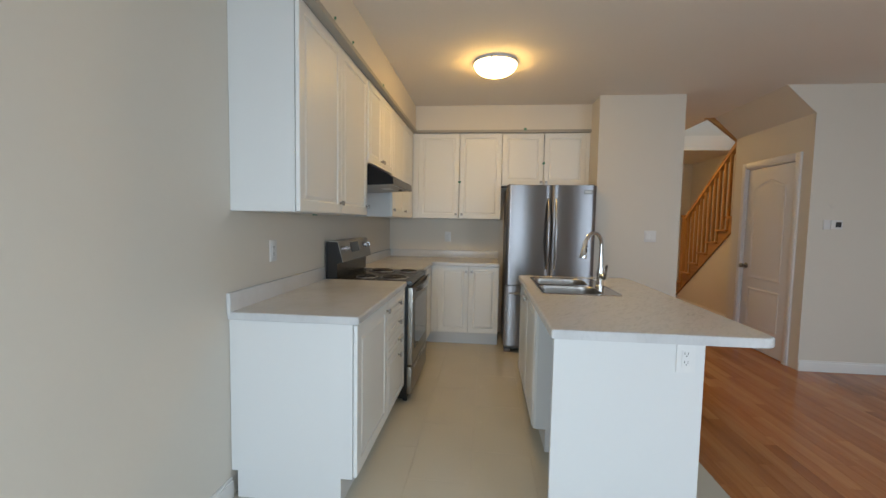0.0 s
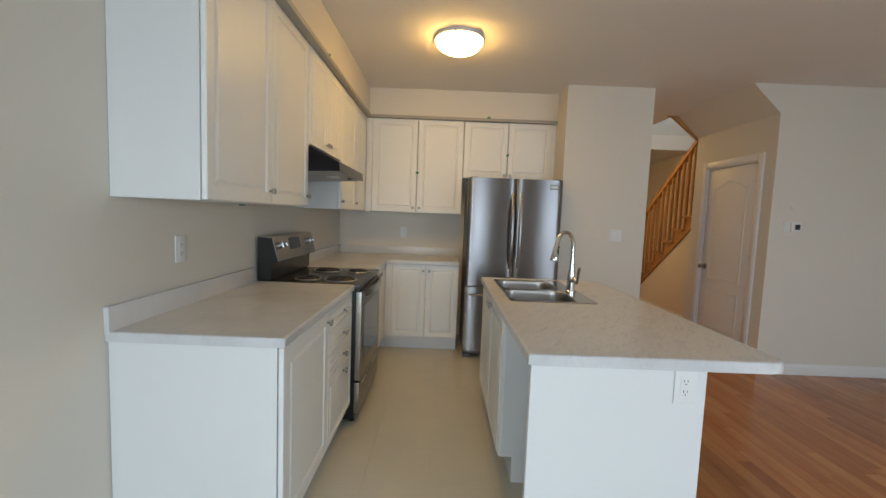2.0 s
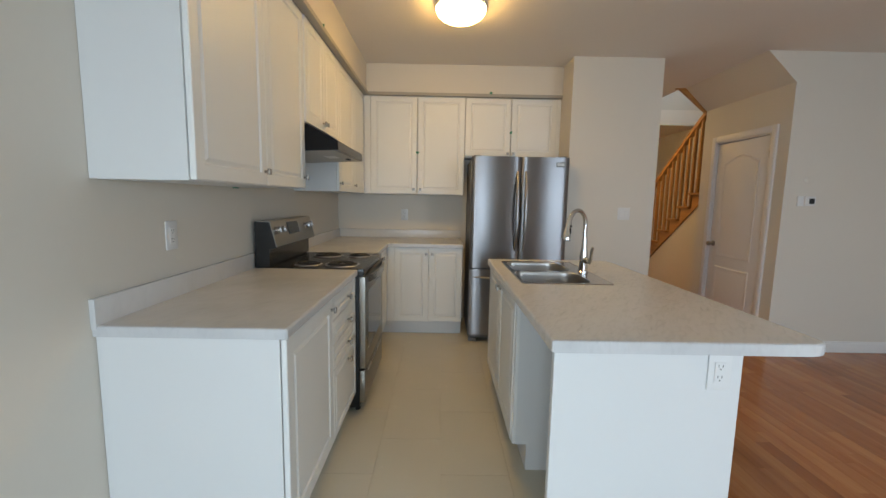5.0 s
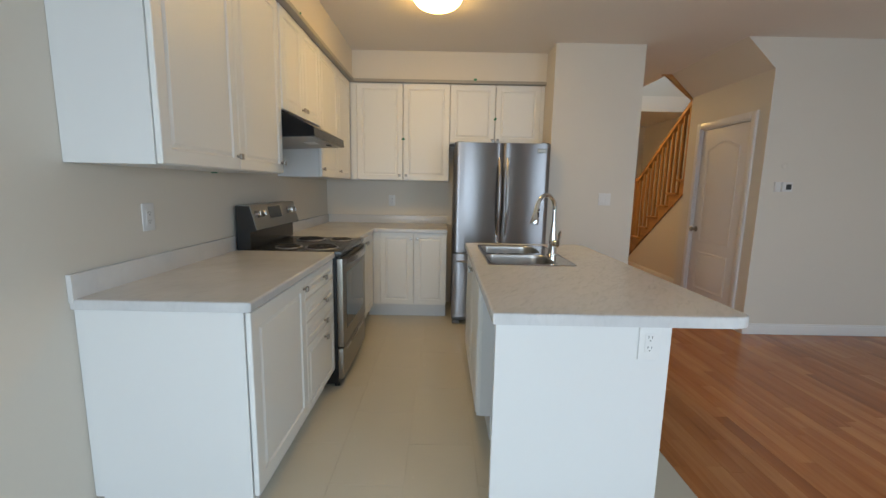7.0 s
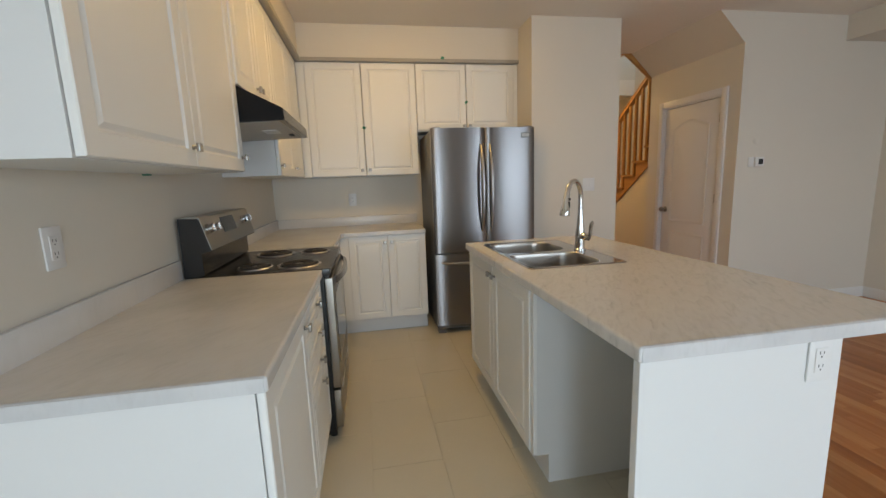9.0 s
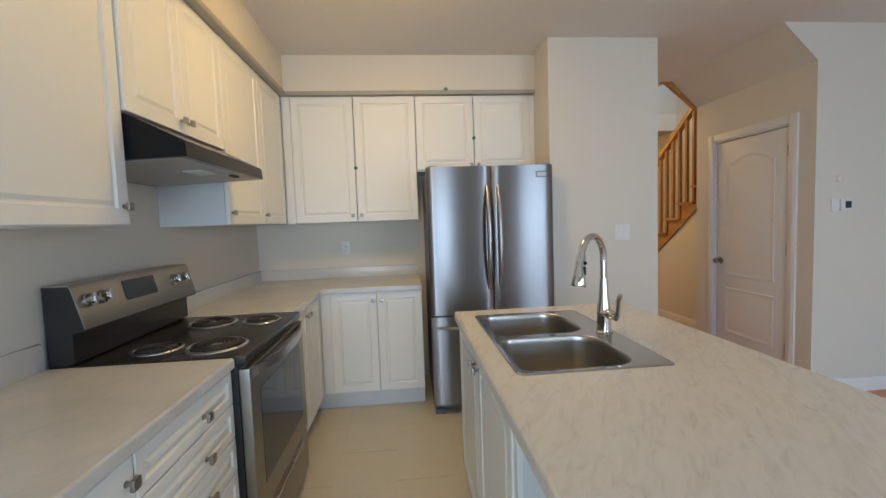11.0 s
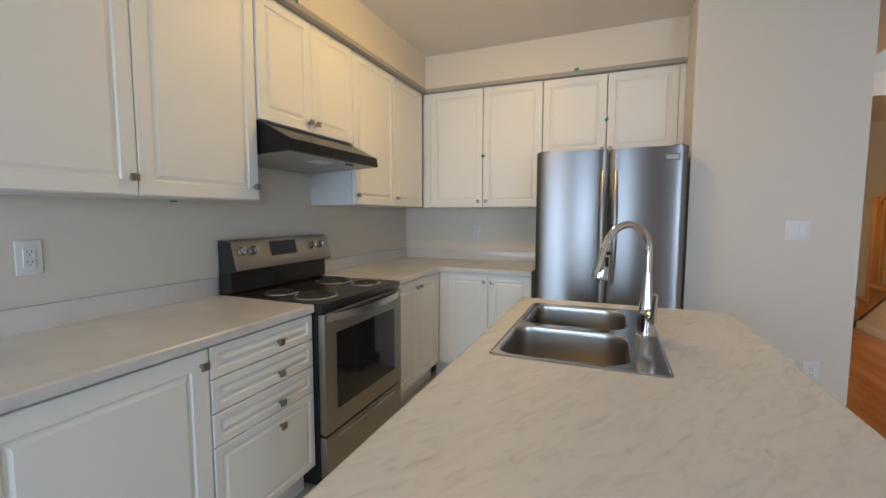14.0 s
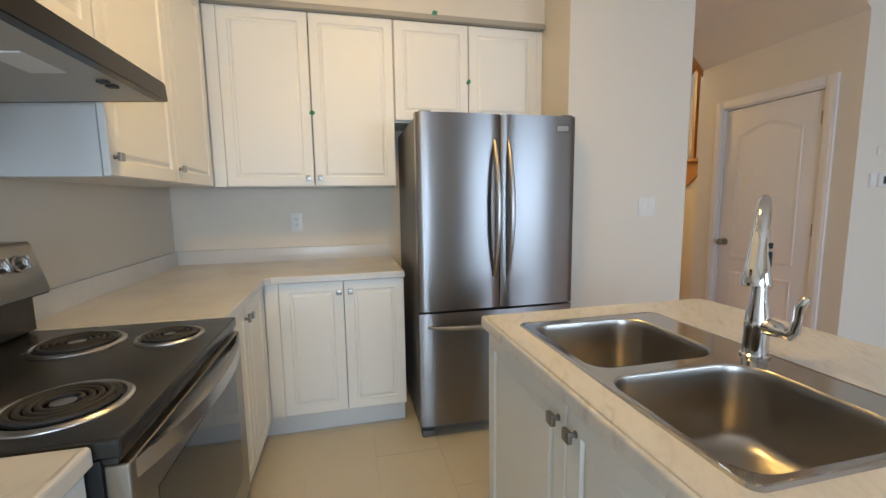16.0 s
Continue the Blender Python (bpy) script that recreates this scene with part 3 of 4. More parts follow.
u = thing("wall_cabinet", pose(0.326, 1.892, 1.388, 0, 0, LEFT), "white wall cabinet with two doors beside the corner", "cabinet", "wall cabinets")
carcass(u, 0, 1.03, 0, 0.324, 0, 0.966)
front(u, 0.004, 0.003, 0.532, 0.962, (0.034, 0.063))
front(u, 0.540, 0.003, 0.484, 0.962, (0.560, 0.063))
u = thing("wall_cabinet", pose(0.0, 2.964, 1.388), "white wall cabinet with two tall doors on the back wall", "cabinet", "wall cabinets")
carcass(u, 0.33, 1.360, 0.0, 0.304, 0, 0.966)
part("filler", box(0.347, 0.410, -0.016, 0, 0.0, 0.966, 0.001, 1), CAB, u)
front(u, 0.413, 0.003, 0.467, 0.962, (0.850, 0.050))
front(u, 0.886, 0.003, 0.472, 0.962, (0.917, 0.050))
u = thing("wall_cabinet", pose(0.0, 2.964, 1.768), "short white wall cabinet with two doors above the fridge", "cabinet", "wall cabinets")
carcass(u, 1.363, 2.318, 0.0, 0.304, 0, 0.586)
front(u, 1.366, 0.012, 0.454, 0.571, (1.795, 0.042))
front(u, 1.826, 0.012, 0.453, 0.571, (1.852, 0.042))
part("filler", box(2.282, 2.318, -0.014, 0, 0.0, 0.586), CAB, u)

# green painter's tape left on the fronts
for x, y, z, a in ((0.884, 2.943, 1.806, 20), (1.822, 2.943, 2.018, -30), (1.604, 2.901, 2.388, 10)):
    bm = bmesh.new()
    bx(bm, -0.013, 0.013, -0.001, 0.0, -0.010, 0.009)
    bx(bm, -0.006, 0.017, -0.005, -0.001, -0.003, 0.013)
    tagged(part("tape_scrap", bm, TAPE, m=pose(x, y, z, 0, a, 0)), "small torn scrap of green tape on a cabinet", "tape", "tape scraps")
tagged(part("tape_scrap", box(-0.012, 0.012, -0.01, 0.01, -0.006, 0.0), TAPE, m=pose(0.03, 0.93, 1.386)), "small green tape scrap under a cabinet", "tape", "tape scraps")

for y, z in ((0.34, 2.39), (0.63, 2.39), (1.35, 2.378)):
    bm = bmesh.new()
    bx(bm, -0.002, 0.0, -0.008, 0.008, -0.006, 0.007)
    bx(bm, 0.0, 0.006, -0.005, 0.006, -0.001, 0.009)
    tagged(part("tape_scrap", bm, TAPE, m=pose(0.396, y, z, 0, 0, 8)), "small torn scrap of green tape on the moulding", "tape", "tape scraps")

# ---- range hood ----
h = thing("range_hood", pose(0.0, 1.137, 1.56), "black under-cabinet range hood with a sloped front", "range hood")
W = 0.748
prof = [(0.003, 0.205), (0.33, 0.205), (0.522, 0.108), (0.526, 0.056), (0.003, 0.034)]
part("canopy", prism(bmesh.new(), prof, "y", 0, W), HOODBLK, h)
part("front_trim", prism(bmesh.new(), [(0.336, 0.2028), (0.333, 0.2065), (0.523, 0.1105), (0.5225, 0.108)], "y", 0.004, W - 0.004), HOODBLK, h, "glossy black sloped face")
part("front_lip", prism(bmesh.new(), [(0.5225, 0.106), (0.5250, 0.1065), (0.5290, 0.0575), (0.5265, 0.057)], "y", 0.003, W - 0.003), HOODBLK, h)
bm = bmesh.new()
prism(bm, [(0.03, 0.0345), (0.50, 0.0578), (0.50, 0.0548), (0.03, 0.0315)], "y", 0.02, W - 0.02)
part("filter", bm, FILTER, h, "pale grey hood underside with filter")
part("switch", box(0.458, 0.482, 0.50, 0.522, 0.046, 0.056, 0.001, 1), SLOT, h)
part("switch", box(0.458, 0.482, 0.54, 0.562, 0.046, 0.056, 0.001, 1), SLOT, h)
part("lamp_lens", prism(bmesh.new(), [(0.36, 0.0480), (0.43, 0.0514), (0.43, 0.0484), (0.36, 0.0450)], "y", 0.30, 0.44), WHITEPL, h)

# ---- electric range ----
r = thing("electric_range", pose(0.0, 1.149, 0.0), "stainless and black electric coil range between counters", "range")
RW = 0.746
part("body", box(0.02, 0.640, 0, RW, 0.03, 0.879, 0.004), BLACKP, r)
part("cooktop", box(0.02, 0.672, -0.001, RW + 0.001, 0.880, 0.915, 0.008, 3), BLACKEN, r, "glossy black enamel cooktop")
part("control_strip", box(0.640, 0.664, 0.003, RW - 0.003, 0.868, 0.880, 0.002), BLACKEN, r)
d = part("oven_door", box(0.640, 0.680, 0.004, RW - 0.004, 0.285, 0.866, 0.006, 3), RANGEST, r, "brushed steel oven door")
part("window", box(0.680, 0.6815, 0.090, RW - 0.090, 0.385, 0.762, 0.001, 1), OVENGLASS, d, "dark oven glass")
def arc_x(f, out):
    return 0.679 + out * (1 - abs(2 * f - 1) ** 2.2)


outer = [(arc_x(k / 20, 0.052), 0.02 + (RW - 0.04) * k / 20) for k in range(21)]
inner = [(arc_x(k / 20, 0.030), 0.02 + (RW - 0.04) * k / 20) for k in range(19, 0, -1)]
bm = prism(bmesh.new(), outer + inner, "z", 0.826, 0.862)
part("handle", bm, HANDLE, d, "bowed steel bar handle")
d = part("drawer", box(0.640, 0.676, 0.004, RW - 0.004, 0.065, 0.272, 0.006, 3), RANGEST, r, "steel storage drawer")
for y in (0.10, 0.24, 0.38, 0.52):
    part("vent_slot", box(0.650, 0.660, y, y + 0.10, 0.866, 0.8665), SLOT, bpy.data.objects["oven_door"])
part("grip", box(0.676, 0.682, 0.10, RW - 0.10, 0.238, 0.252, 0.002), HANDLE, d)
bm = prism(bmesh.new(), [(0.02, 0.90), (0.105, 0.922), (0.105, 1.025), (0.150, 1.035), (0.112, 1.185), (0.02, 1.19)], "y", 0.004, RW - 0.004)
g = part("backguard", bm, BLACKEN, r, "black backguard with a steel control panel")
bm = prism(bmesh.new(), [(0.1525, 1.040), (0.1155, 1.184), (0.108, 1.194), (0.030, 1.194), (0.030, 1.190), (0.105, 1.189), (0.112, 1.183), (0.149, 1.040)], "y", 0.0, RW)
part("control_panel", bm, RANGEST, g, "brushed steel sloped control panel")
TILT = math.degrees(math.atan2(0.037, 0.144))
for y in (0.050, 0.125, 0.588, 0.662):
    bm = bmesh.new()
    lathe(bm, [(0.024, 0.0), (0.024, 0.006), (0.019, 0.009), (0.017, 0.026), (0.014, 0.028)], n=20, axis="x")
    bx(bm, 0.012, 0.034, -0.005, 0.005, -0.019, 0.019, 0.002)
    part("knob", bm, HANDLE, g, "silver control knob", pose(0.129, y, 1.135, 0, -TILT, 0))
part("display", box(0.0, 0.003, -0.10, 0.10, -0.040, 0.040, 0.001, 1), SCREEN, g, "dark clock display", pose(0.1285, 0.345, 1.136, 0, -TILT, 0))


def burner(x, y, rad):
    bm = bmesh.new()
    lathe(bm, [(rad * 0.90, 0.002), (rad * 0.93, 0.0065), (rad * 1.00, 0.0065), (rad * 1.05, 0.003), (rad * 1.06, 0.0), (rad * 0.88, 0.0), (rad * 0.90, 0.002)], n=40, cap=False)
    b = part("burner", bm, HANDLE, r, "coil burner in a chrome drip bowl", pose(x, y, 0.9145))
    bm = bmesh.new()
    lathe(bm, [(0.004, -0.002), (rad * 0.85, 0.003), (rad * 0.85, 0.0015), (0.004, -0.004)], n=32)
    part("drip_bowl", bm, BLACKEN, b, "", pose(0, 0, 0.003))
    turns = 4
    pts = []
    for k in range(turns * 22 + 1):
        a = 2 * math.pi * k / 22
        q = rad * (0.26 + 0.56 * k / (turns * 22))
        pts.append((q * math.cos(a), q * math.sin(a), 0.009))
    part("coil", tube(bmesh.new(), pts, rad * 0.048, 8, 1.25), COIL, b)
    bm = bmesh.new()
    lathe(bm, [(0.004, 0.0105), (rad * 0.20, 0.0095), (rad * 0.21, 0.005), (0.004, 0.005)], n=20)
    part("cap", bm, HANDLE, b)


burner(0.288, 0.155, 0.084)
burner(0.505, 0.157, 0.107)
burner(0.308, 0.565, 0.107)
burner(0.536, 0.573, 0.084)
for x in (0.08, 0.62):
    for y in (0.05, RW - 0.05):
        bm = bmesh.new()
        lathe(bm, [(0.018, 0), (0.018, 0.012), (0.010, 0.014), (0.010, 0.03)], n=12)
        part("foot", bm, BLACKP, r, "", pose(x, y, 0))

# ---- refrigerator ----
f = thing("refrigerator", pose(1.405, 2.462, 0.0), "stainless french-door refrigerator with a bottom freezer drawer", "refrigerator")
FW = 0.882
part("case", box(0.006, FW - 0.006, 0.070, 0.76, 0.035, 1.722, 0.006), GREYSIDE, f, "grey painted steel case")


def steel_door(x0, x1, z0, z1, bulge=0.0065):
    bm = bmesh.new()
    n = 24
    prof = []
    for k in range(n + 1):
        q = k / n
        e = 0.010 * ((2 * q - 1) ** 16)
        prof.append((x0 + (x1 - x0) * q, bulge * (2 * q - 1) ** 2 + e))
    outline = prof + [(x1, 0.062), (x0, 0.062)]
    return prism(bm, outline, "z", z0, z1)


FD = FW / 2 + 0.008
lh = part("door", steel_door(0.0, FD - 0.003, 0.715, 1.737), STEEL, f, "brushed stainless upper door")
rh = part("door", steel_door(FD + 0.003, FW, 0.715, 1.737), STEEL, f, "brushed stainless upper door with a badge")
fz = part("freezer_drawer", steel_door(0.0, FW, 0.075, 0.702, 0.009), STEEL, f, "brushed stainless freezer drawer")


def bow(a, b, out, n=22, rad=0.0145):
    """A bowed bar handle from a to b, standing off towards -y."""
    a, b = Vector(a), Vector(b)
    pts, rs = [], []
    for k in range(n + 1):
        q = k / n
        pts.append(a.lerp(b, q) + Vector((0, -out * (1 - abs(2 * q - 1) ** 2.6), 0)))
        rs.append(rad * (0.42 + 0.58 * math.sin(math.pi * q) ** 0.7))
    return tube(bmesh.new(), pts, rs, 12, 1.25)


part("handle", bow((FD - 0.036, 0.006, 0.885), (FD - 0.036, 0.006, 1.605), 0.062), FRIDGEBAR, lh, "bowed vertical steel handle")
part("handle", bow((FD + 0.040, 0.006, 0.885), (FD + 0.040, 0.006, 1.605), 0.062), FRIDGEBAR, rh, "bowed vertical steel handle")
part("handle", bow((0.045, 0.008, 0.628), (FW - 0.045, 0.008, 0.628), 0.06), FRIDGEBAR, fz, "bowed horizontal steel handle")
part("badge", box(FW - 0.122, FW - 0.042, -0.001, 0.016, 1.650, 1.692, 0.002), GREYSIDE, rh, "small rectangular badge with a dark frame")
part("badge_inset", box(FW - 0.115, FW - 0.049, -0.003, -0.0012, 1.658, 1.684, 0.0005, 1), RANGEST, rh)
part("grille", box(0.02, FW - 0.02, 0.06, 0.09, 0.03, 0.075, 0.003), GREYSIDE, f)
for x in (0.045, FW - 0.045):
    part("foot", box(x - 0.035, x + 0.035, 0.03, 0.10, 0.0, 0.036, 0.006), GREYSIDE, f)
for x in (0.05, FW - 0.05):
    part("hinge_cover", box(x - 0.03, x + 0.03, 0.01, 0.12, 1.722, 1.745, 0.004), GREYSIDE, f)

# ---- island ----
w = thing("island_worktop", pose(0, 0, 0), "pale marbled laminate island worktop with rounded overhang", "worktop", "worktops")
SINK = (1.556, 2.042, 0.785, 1.548)
hole = rounded(SINK[0] + 0.018, SINK[1] - 0.018, SINK[2] + 0.018, SINK[3] - 0.018, 0.03, 4)
part("top", mesh_of("top", edged_top(bmesh.new(), rounded(1.479, 2.362, -0.077, 1.674, [0.006, 0.055, 0.055, 0.006], 6), hole, 0.876, 0.917), COUNTER, True), COUNTER, w)
part("edge_strip", box(1.486, 2.300, -0.0785, -0.0768, 0.8775, 0.9145), EDGE, w, "laminate edge strip")
isl = thing("island", pose(0, 0, 0), "white kitchen island with a sink cabinet and open dishwasher bay", "kitchen island")
part("end_panel", box(1.492, 2.090, -0.062, -0.036, 0.0, 0.8755, 0.0015, 1), CABSIDE, isl, "plain white end panel")
part("back_panel", box(2.068, 2.088, -0.036, 1.655, 0.0, 0.8755), CABSIDE, isl, "plain white back panel")
u = thing("sink_cabinet", pose(1.520, 1.656, 0, 0, 0, ISLE), "white sink base cabinet with two doors in the island", "cabinet", "base cabinets")
part("side_panel", box(0, 0.018, 0, 0.546, 0.137, 0.8755), CABSIDE, u)
part("side_panel", box(1.022, 1.040, 0, 0.546, 0.137, 0.8755), CABSIDE, u)
part("bottom_panel", box(0.018, 1.022, 0, 0.546, 0.137, 0.155), CABSIDE, u)
part("front_rail", box(0.018, 1.022, 0, 0.018, 0.80, 0.8755), CABSIDE, u)
part("back_panel", box(0.018, 1.022, 0.530, 0.546, 0.155, 0.8755), CABSIDE, u)
part("plinth", box(0.0, 1.04, 0.055, 0.546, 0, 0.137), CABSIDE, u)
front(u, 0.004, 0.139, 0.499, 0.730, (0.471, 0.817))
front(u, 0.507, 0.139, 0.499, 0.730, (0.541, 0.817))
part("filler", box(1.010, 1.040, -0.016, 0, 0.139, 0.872, 0.001, 1), CAB, u)

# sink
s = thing("kitchen_sink", pose(0, 0, 0.9172), "double-bowl stainless drop-in sink with faucet deck", "sink")


def bowl_outline(x0, x1, y0, y1, r):
    return rounded(x0, x1, y0, y1, r, 6)


BOWLS = ((1.574, 1.945, 0.806, 1.140), (1.582, 1.945, 1.178, 1.516))
bm = bmesh.new()
outer = rounded(*SINK, 0.022, 5)
lo = ring_at(bm, outer, 0.0)
mid = ring_at(bm, [(x + (0.004 if x < 1.8 else -0.004), y + (0.004 if y < 1.16 else -0.004)) for x, y in outer], 0.0045)
inn = ring_at(bm, [(x + (0.010 if x < 1.8 else -0.010), y + (0.010 if y < 1.16 else -0.010)) for x, y in outer], 0.003)
bridge(bm, [lo, mid, inn])
tops = [ring_at(bm, bowl_outline(*b, (0.055, 0.085, 0.085, 0.055)), 0.003) for b in BOWLS]
fill(bm, [inn] + tops)
part("rim", mesh_of("rim", bm, RIMST, True), RIMST, s, "flat steel rim and deck")
for b in BOWLS:
    bm = bmesh.new()
    loops = []
    prof = [(0, 0.003), (0.002, 0.001), (0.0035, -0.003), (0.004, -0.02), (0.007, -0.07), (0.011, -0.13)]
    prof += [(0.012 + 0.045 * (1 - math.cos(a)), -0.145 - 0.040 * math.sin(a)) for a in [math.pi / 2 * k / 6 for k in range(7)]]
    prof += [(0.09, -0.187), (0.12, -0.189)]
    for d, z in prof:
        k = max(0.3, 1 - d * 5)
        loops.append(ring_at(bm, bowl_outline(b[0] + d, b[1] - d, b[2] + d, b[3] - d, (0.055 * k, 0.085 * k, 0.085 * k, 0.055 * k)), z))
    bridge(bm, loops)
    bm.faces.new(loops[-1])
    bw = part("bowl", bm, SINKST, s, "deep rounded steel bowl")
    bm = bmesh.new()
    cx, cy = (b[0] + b[1]) / 2, (b[2] + b[3]) / 2
    lathe(bm, [(0.056, -0.1885), (0.054, -0.1855), (0.044, -0.1865), (0.040, -0.1885), (0.006, -0.1892)], (cx, cy, 0), 24)
    part("drain", bm, CHROME, bw, "round strainer drain")

# faucet
q = thing("faucet", pose(1.998, 1.156, 0.9205), "polished chrome gooseneck pull-down kitchen faucet", "faucet")
bm = bmesh.new()
lathe(bm, [(0.031, 0), (0.031, 0.004), (0.027, 0.008), (0.0255, 0.06), (0.0265, 0.075), (0.024, 0.10), (0.0175, 0.14), (0.0145, 0.19), (0.0130, 0.21)], n=24)
part("body", bm, CHROME, q)
REACH = Vector((-0.80, -0.60, 0)).normalized()
pts = [Vector((0, 0, 0.205)), Vector((0, 0, 0.27))]
R = 0.082
for k in range(1, 17):
    a = math.pi * k / 16 * 0.90
    pts.append(REACH * (R - R * math.cos(a)) + Vector((0, 0, 0.285 + R * 1.06 * math.sin(a))))
part("neck", tube(bmesh.new(), pts, 0.0125, 16), CHROME, q, "arched chrome neck")
e = pts[-1]
ax = (REACH * 0.22 + Vector((0, 0, -1))).normalized()
bm = tube(bmesh.new(), [e + ax * t for t in (-0.002, 0.004, 0.03, 0.075, 0.108, 0.115)], [0.0135, 0.0155, 0.0165, 0.021, 0.0265, 0.0245], 20)
hd = part("spray_head", bm, CHROME, q, "tapered pull-down spray head")
side = Vector((0.60, -0.80, 0))
for t, hgt, lab in ((0.058, 0.016, "black spray button"), (0.03, 0.006, "")):
    p0 = e + ax * t + side * 0.0175
    part("button", box(-0.006, 0.006, -0.004, 0.004, -hgt, hgt, 0.003), BLACKP, hd, lab, pose(p0.x, p0.y, p0.z, 0, 0, -53 + 90) @ pose(0, 0, 0, 0, 0, 0))
bm = bmesh.new()
tube(bm, [(0.001, -0.006, 0.078), (0.005, -0.026, 0.077), (0.010, -0.046, 0.075), (0.012, -0.058, 0.074)], [0.019, 0.020, 0.018, 0.012], 18)
tube(bm, [(0.010, -0.050, 0.070), (0.013, -0.064, 0.068), (0.015, -0.074, 0.080), (0.016, -0.078, 0.108), (0.016, -0.080, 0.136), (0.018, -0.089, 0.156), (0.019, -0.094, 0.160)], [0.011, 0.0115, 0.009, 0.0075, 0.0085, 0.0075, 0.004], 14, 1.25)
part("lever", bm, CHROME, q, "curved chrome lever handle")

# loose cable in the dishwasher bay
pts = [(1.80, 0.30, 0.008), (1.66, 0.16, 0.008), (1.60, 0.12, 0.03), (1.585, 0.06, 0.09), (1.60, 0.03, 0.15), (1.63, 0.0, 0.20), (1.66, -0.02, 0.30)]
tagged(part("cable", tube(bmesh.new(), pts, 0.007, 8), CORD), "grey cable looped in the dishwasher bay", "cable")


# ---- wall plates and fixtures ----
def outlet(m, label, group="wall outlets"):
    o = thing("wall_outlet", m, label, "outlet", group)
    part("plate", box(-0.037, 0.037, -0.006, 0, -0.060, 0.060, 0.0035), WHITEPL, o)
    part("socket_face", box(-0.0175, 0.0175, -0.0085, -0.006, -0.034, 0.034, 0.001, 1), WHITEPL, o)
    for dz in (-0.018, 0.018):
        bm = bmesh.new()
        bx(bm, -0.0075, -0.0052, -0.009, -0.0084, dz - 0.001, dz + 0.007)
        bx(bm, 0.0052, 0.0075, -0.009, -0.0084, dz - 0.001, dz + 0.007)
        lathe(bm, [(0.0025, -0.0084), (0.0025, -0.009)], (0, 0, dz - 0.008), 10, "y")
        part("slots", bm, SLOT, o)
    return o


outlet(pose(0.0, 0.422, 1.172, 0, 0, LEFT), "white wall outlet above the side worktop")
outlet(pose(0.731, BACK_Y, 1.166), "white wall outlet above the back worktop")
outlet(pose(2.015, -0.062, 0.819), "white outlet plate on the island end panel")
for x in (2.862, 2.978):
    outlet(pose(x, 2.61, 0.42), "white wall outlet low on the cream wall block")
sw = thing("light_switch", pose(2.868, 2.61, 1.238), "white double rocker light switch on the cream wall", "light switch")
part("plate", box(-0.058, 0.058, -0.006, 0, -0.058, 0.058, 0.003), WHITEPL, sw)
for x in (-0.024, 0.024):
    part("rocker", box(x - 0.0165, x + 0.0165, -0.0095, -0.006, -0.033, 0.033, 0.0015, 1), WHITEPL, sw)
th = thing("thermostat", pose(4.382, 2.36, 1.386), "white wall thermostat with a dark square display", "thermostat")
part("plate", box(-0.088, -0.032, -0.012, 0, -0.044, 0.044, 0.003), WHITEPL, th)
part("housing", box(-0.030, 0.062, -0.024, 0, -0.042, 0.042, 0.005), WHITEPL, th)
part("display", box(0.002, 0.050, -0.0255, -0.024, -0.024, 0.024, 0.001, 1), SCREEN, th, "dark display")
bm = bmesh.new()
lathe(bm, [(0.030, 0), (0.030, -0.004), (0.024, -0.007), (0.004, -0.008)], (0, 0, 0), 20, "y")
tagged(part("wall_cover_plate", bm, WALL, m=pose(4.365, 2.36, 1.572)), "small round painted cover plate on the wall", "cover plate")

# ceiling light
cl = thing("ceiling_light", pose(1.243, 1.665, CEIL_Z), "lit frosted glass dome ceiling light", "ceiling light")
bm = bmesh.new()
lathe(bm, [(0.168, 0), (0.178, -0.022), (0.176, -0.027), (0.120, -0.027)], n=40)
part("base", bm, TRIM, cl)
bm = bmesh.new()
prof = [(0.171, -0.0275)] + [(0.171 * math.cos(a), -0.030 - 0.088 * math.sin(a)) for a in [math.pi / 2 * k / 10 for k in range(10)]] + [(0.006, -0.118)]
lathe(bm, prof, n=40)
part("glass_dome", bm, DOMEGL, cl, "glowing frosted glass dome")
for k in range(3):
    a = radians(20 + 120 * k)
    part("clip", box(-0.008, 0.008, -0.006, 0.006, -0.042, -0.018, 0.002), NICKEL, cl, "", pose(0.174 * math.cos(a), 0.174 * math.sin(a), 0, 0, 0, math.degrees(a)))

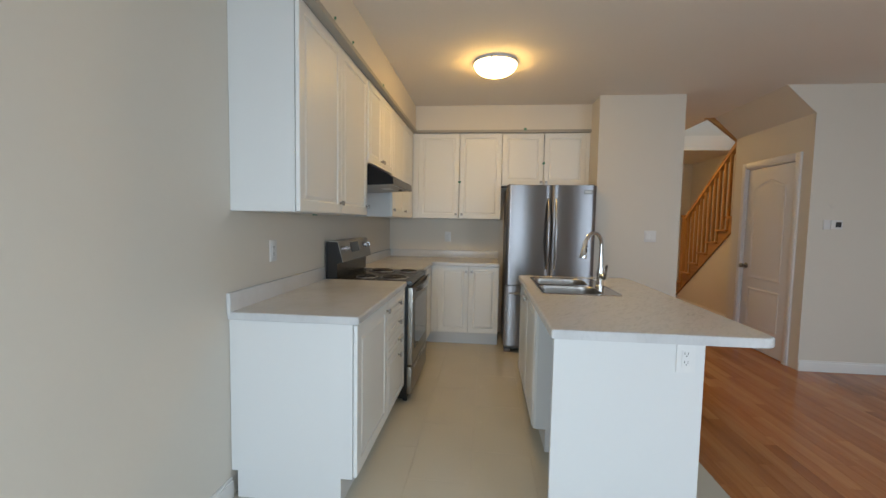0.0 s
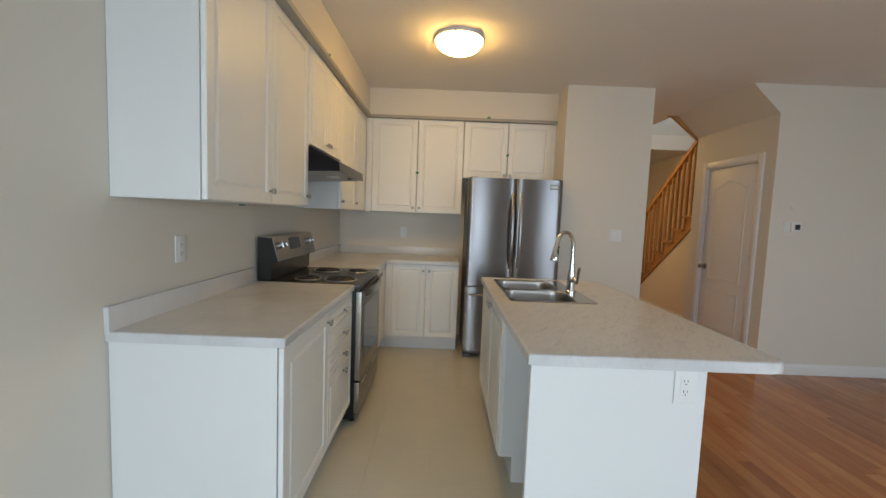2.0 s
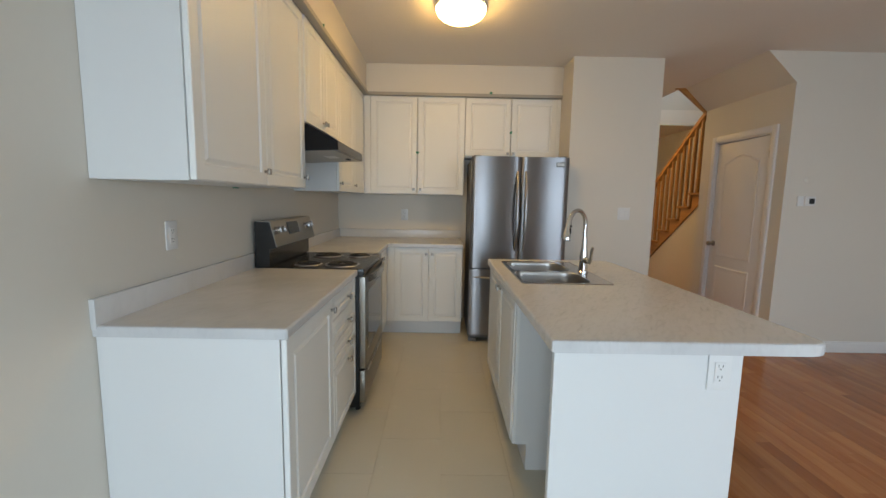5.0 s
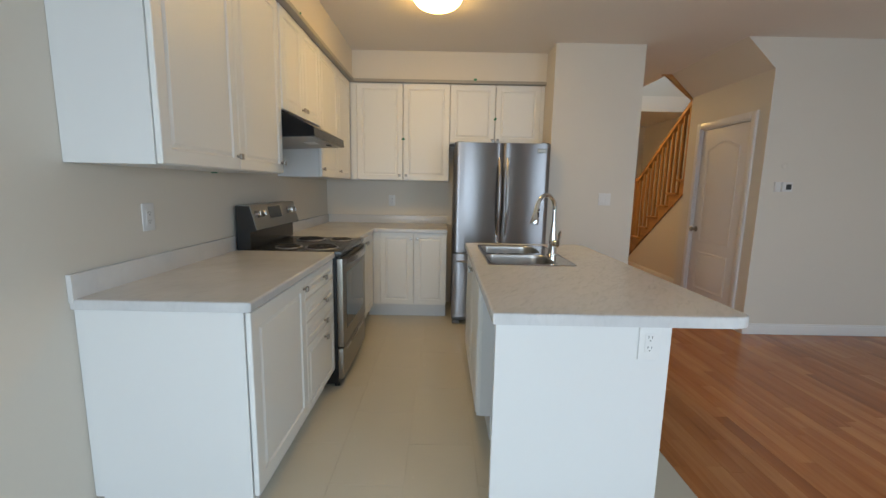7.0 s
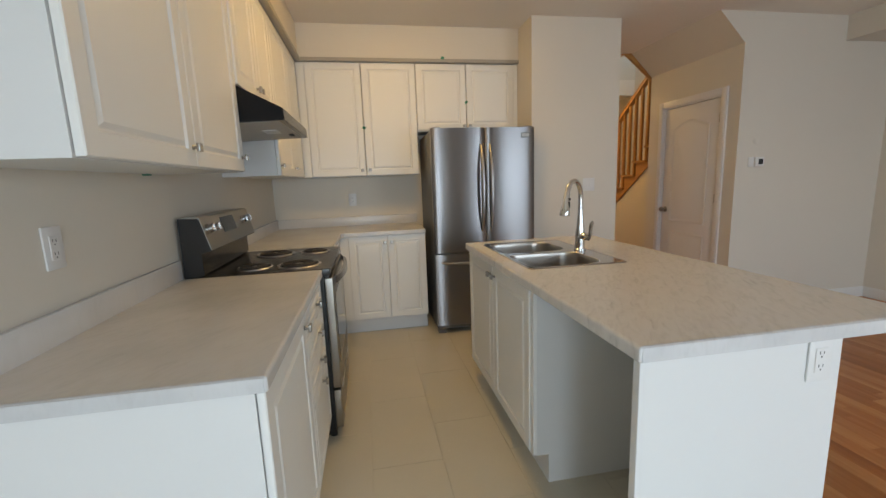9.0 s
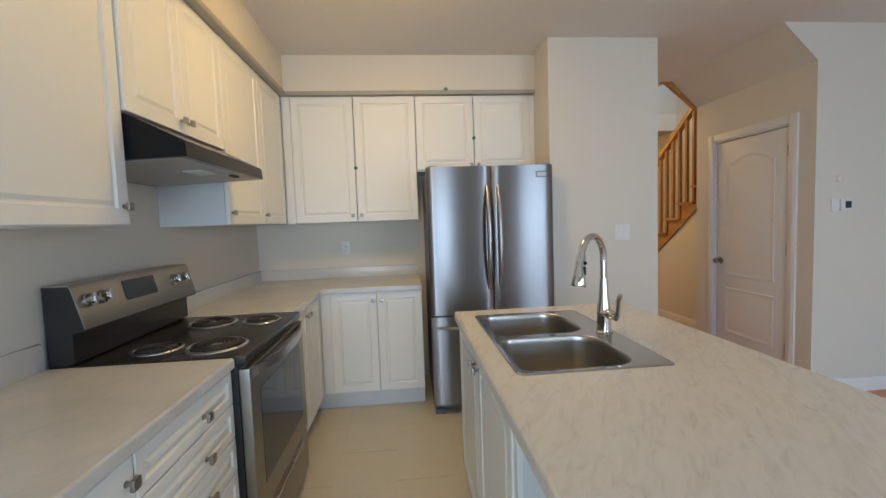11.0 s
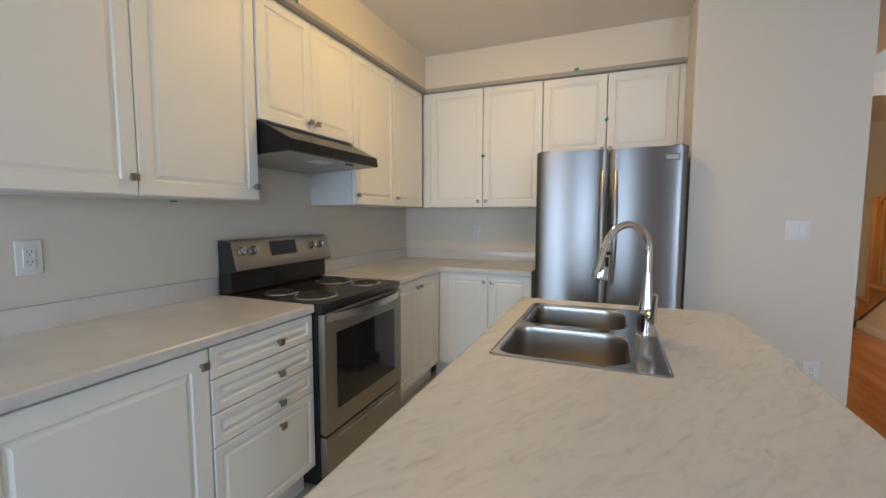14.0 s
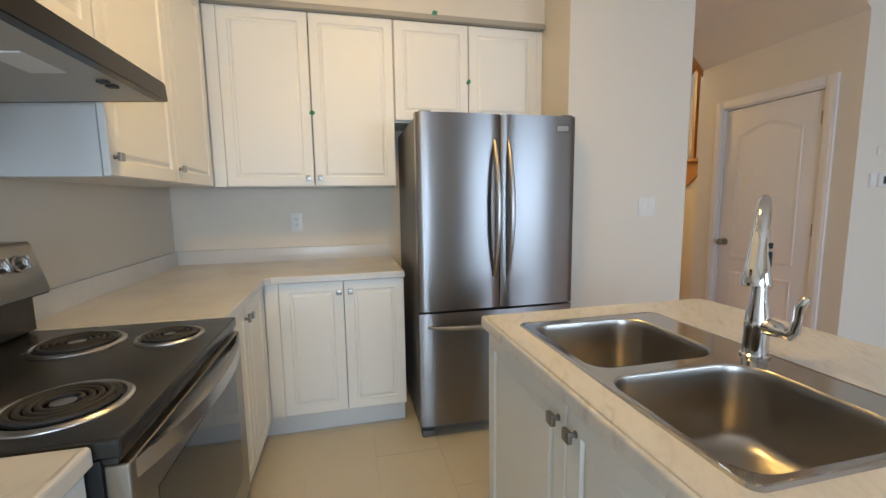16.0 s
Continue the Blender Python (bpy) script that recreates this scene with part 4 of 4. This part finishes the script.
hall = thing("ceiling_light", pose(3.62, 5.0, CEIL_Z), "lit frosted glass dome ceiling light in the hall", "ceiling light")
part("base", bpy.data.objects["base"].data, TRIM, hall)
part("glass_dome", lathe(bmesh.new(), prof, n=40), DOMEHALL, hall, "glowing frosted glass dome")

# ---- floor pieces ----
floor = bpy.data.objects["floor"]
TX, TY, G = 0.3345, 0.605, 0.0016
tile_mesh = mesh_of("floor_tile", box(0, TX - G, 0, TY - G, -0.0028, 0.0, 0.0005, 1), TILE)
for i in range(8):
    x = 1.152 - 3 * TX - TX + i * TX + 0.001
    if x < -0.2 or x > 2.1:
        continue
    for j in range(-7, 6):
        y = 0.57 + j * TY + (TY / 2 if i % 2 else 0)
        if y + TY < -3.4 or y > 3.3:
            continue
        part("floor_tile", tile_mesh, TILE, floor, m=pose(x, y, 0))
edge_mesh = mesh_of("floor_tile", box(0, 2.45 - 2.4925 + TX, 0, TY - G, -0.0028, 0.0, 0.0005, 1), TILE)
for j in range(-7, 6):
    y = 0.57 + j * TY + (TY / 2 if 4 % 2 else 0)
    if -3.4 < y + TY and y < 3.3:
        part("floor_tile", edge_mesh, TILE, floor, m=pose(1.152 + 3 * TX + 0.001, y, 0))

rng = random.Random(4)
PW = 0.083
LENGTHS = (0.55, 0.80, 1.05, 1.30)
planks = [mesh_of("plank", box(0, PW - 0.0006, 0, ln - 0.0008, -0.0028, 0.0, 0.0007, 1), FLOORW) for ln in LENGTHS]
near, rest = 0, bmesh.new()
x = 2.4515
while x < 5.8:
    y = -3.4 - rng.random() * 0.5
    end = 7.5 if 3.1 < x < 4.7 else 2.42
    while y < end:
        c = rng.choice((0, 1, 1, 2, 2, 3))
        if y + LENGTHS[c] > -0.9 and near < 300 and (y < 2.5 or x > 3.1):
            part("plank", planks[c], FLOORW, floor, m=pose(x, y, 0))
            near += 1
        else:
            bx(rest, x, x + PW - 0.0006, max(y, -3.44), y + LENGTHS[c] - 0.0008, -0.0028, 0.0)
        y += LENGTHS[c]
    x += PW
tagged(part("far_planks", rest, FLOORW, floor), kind="stuff")
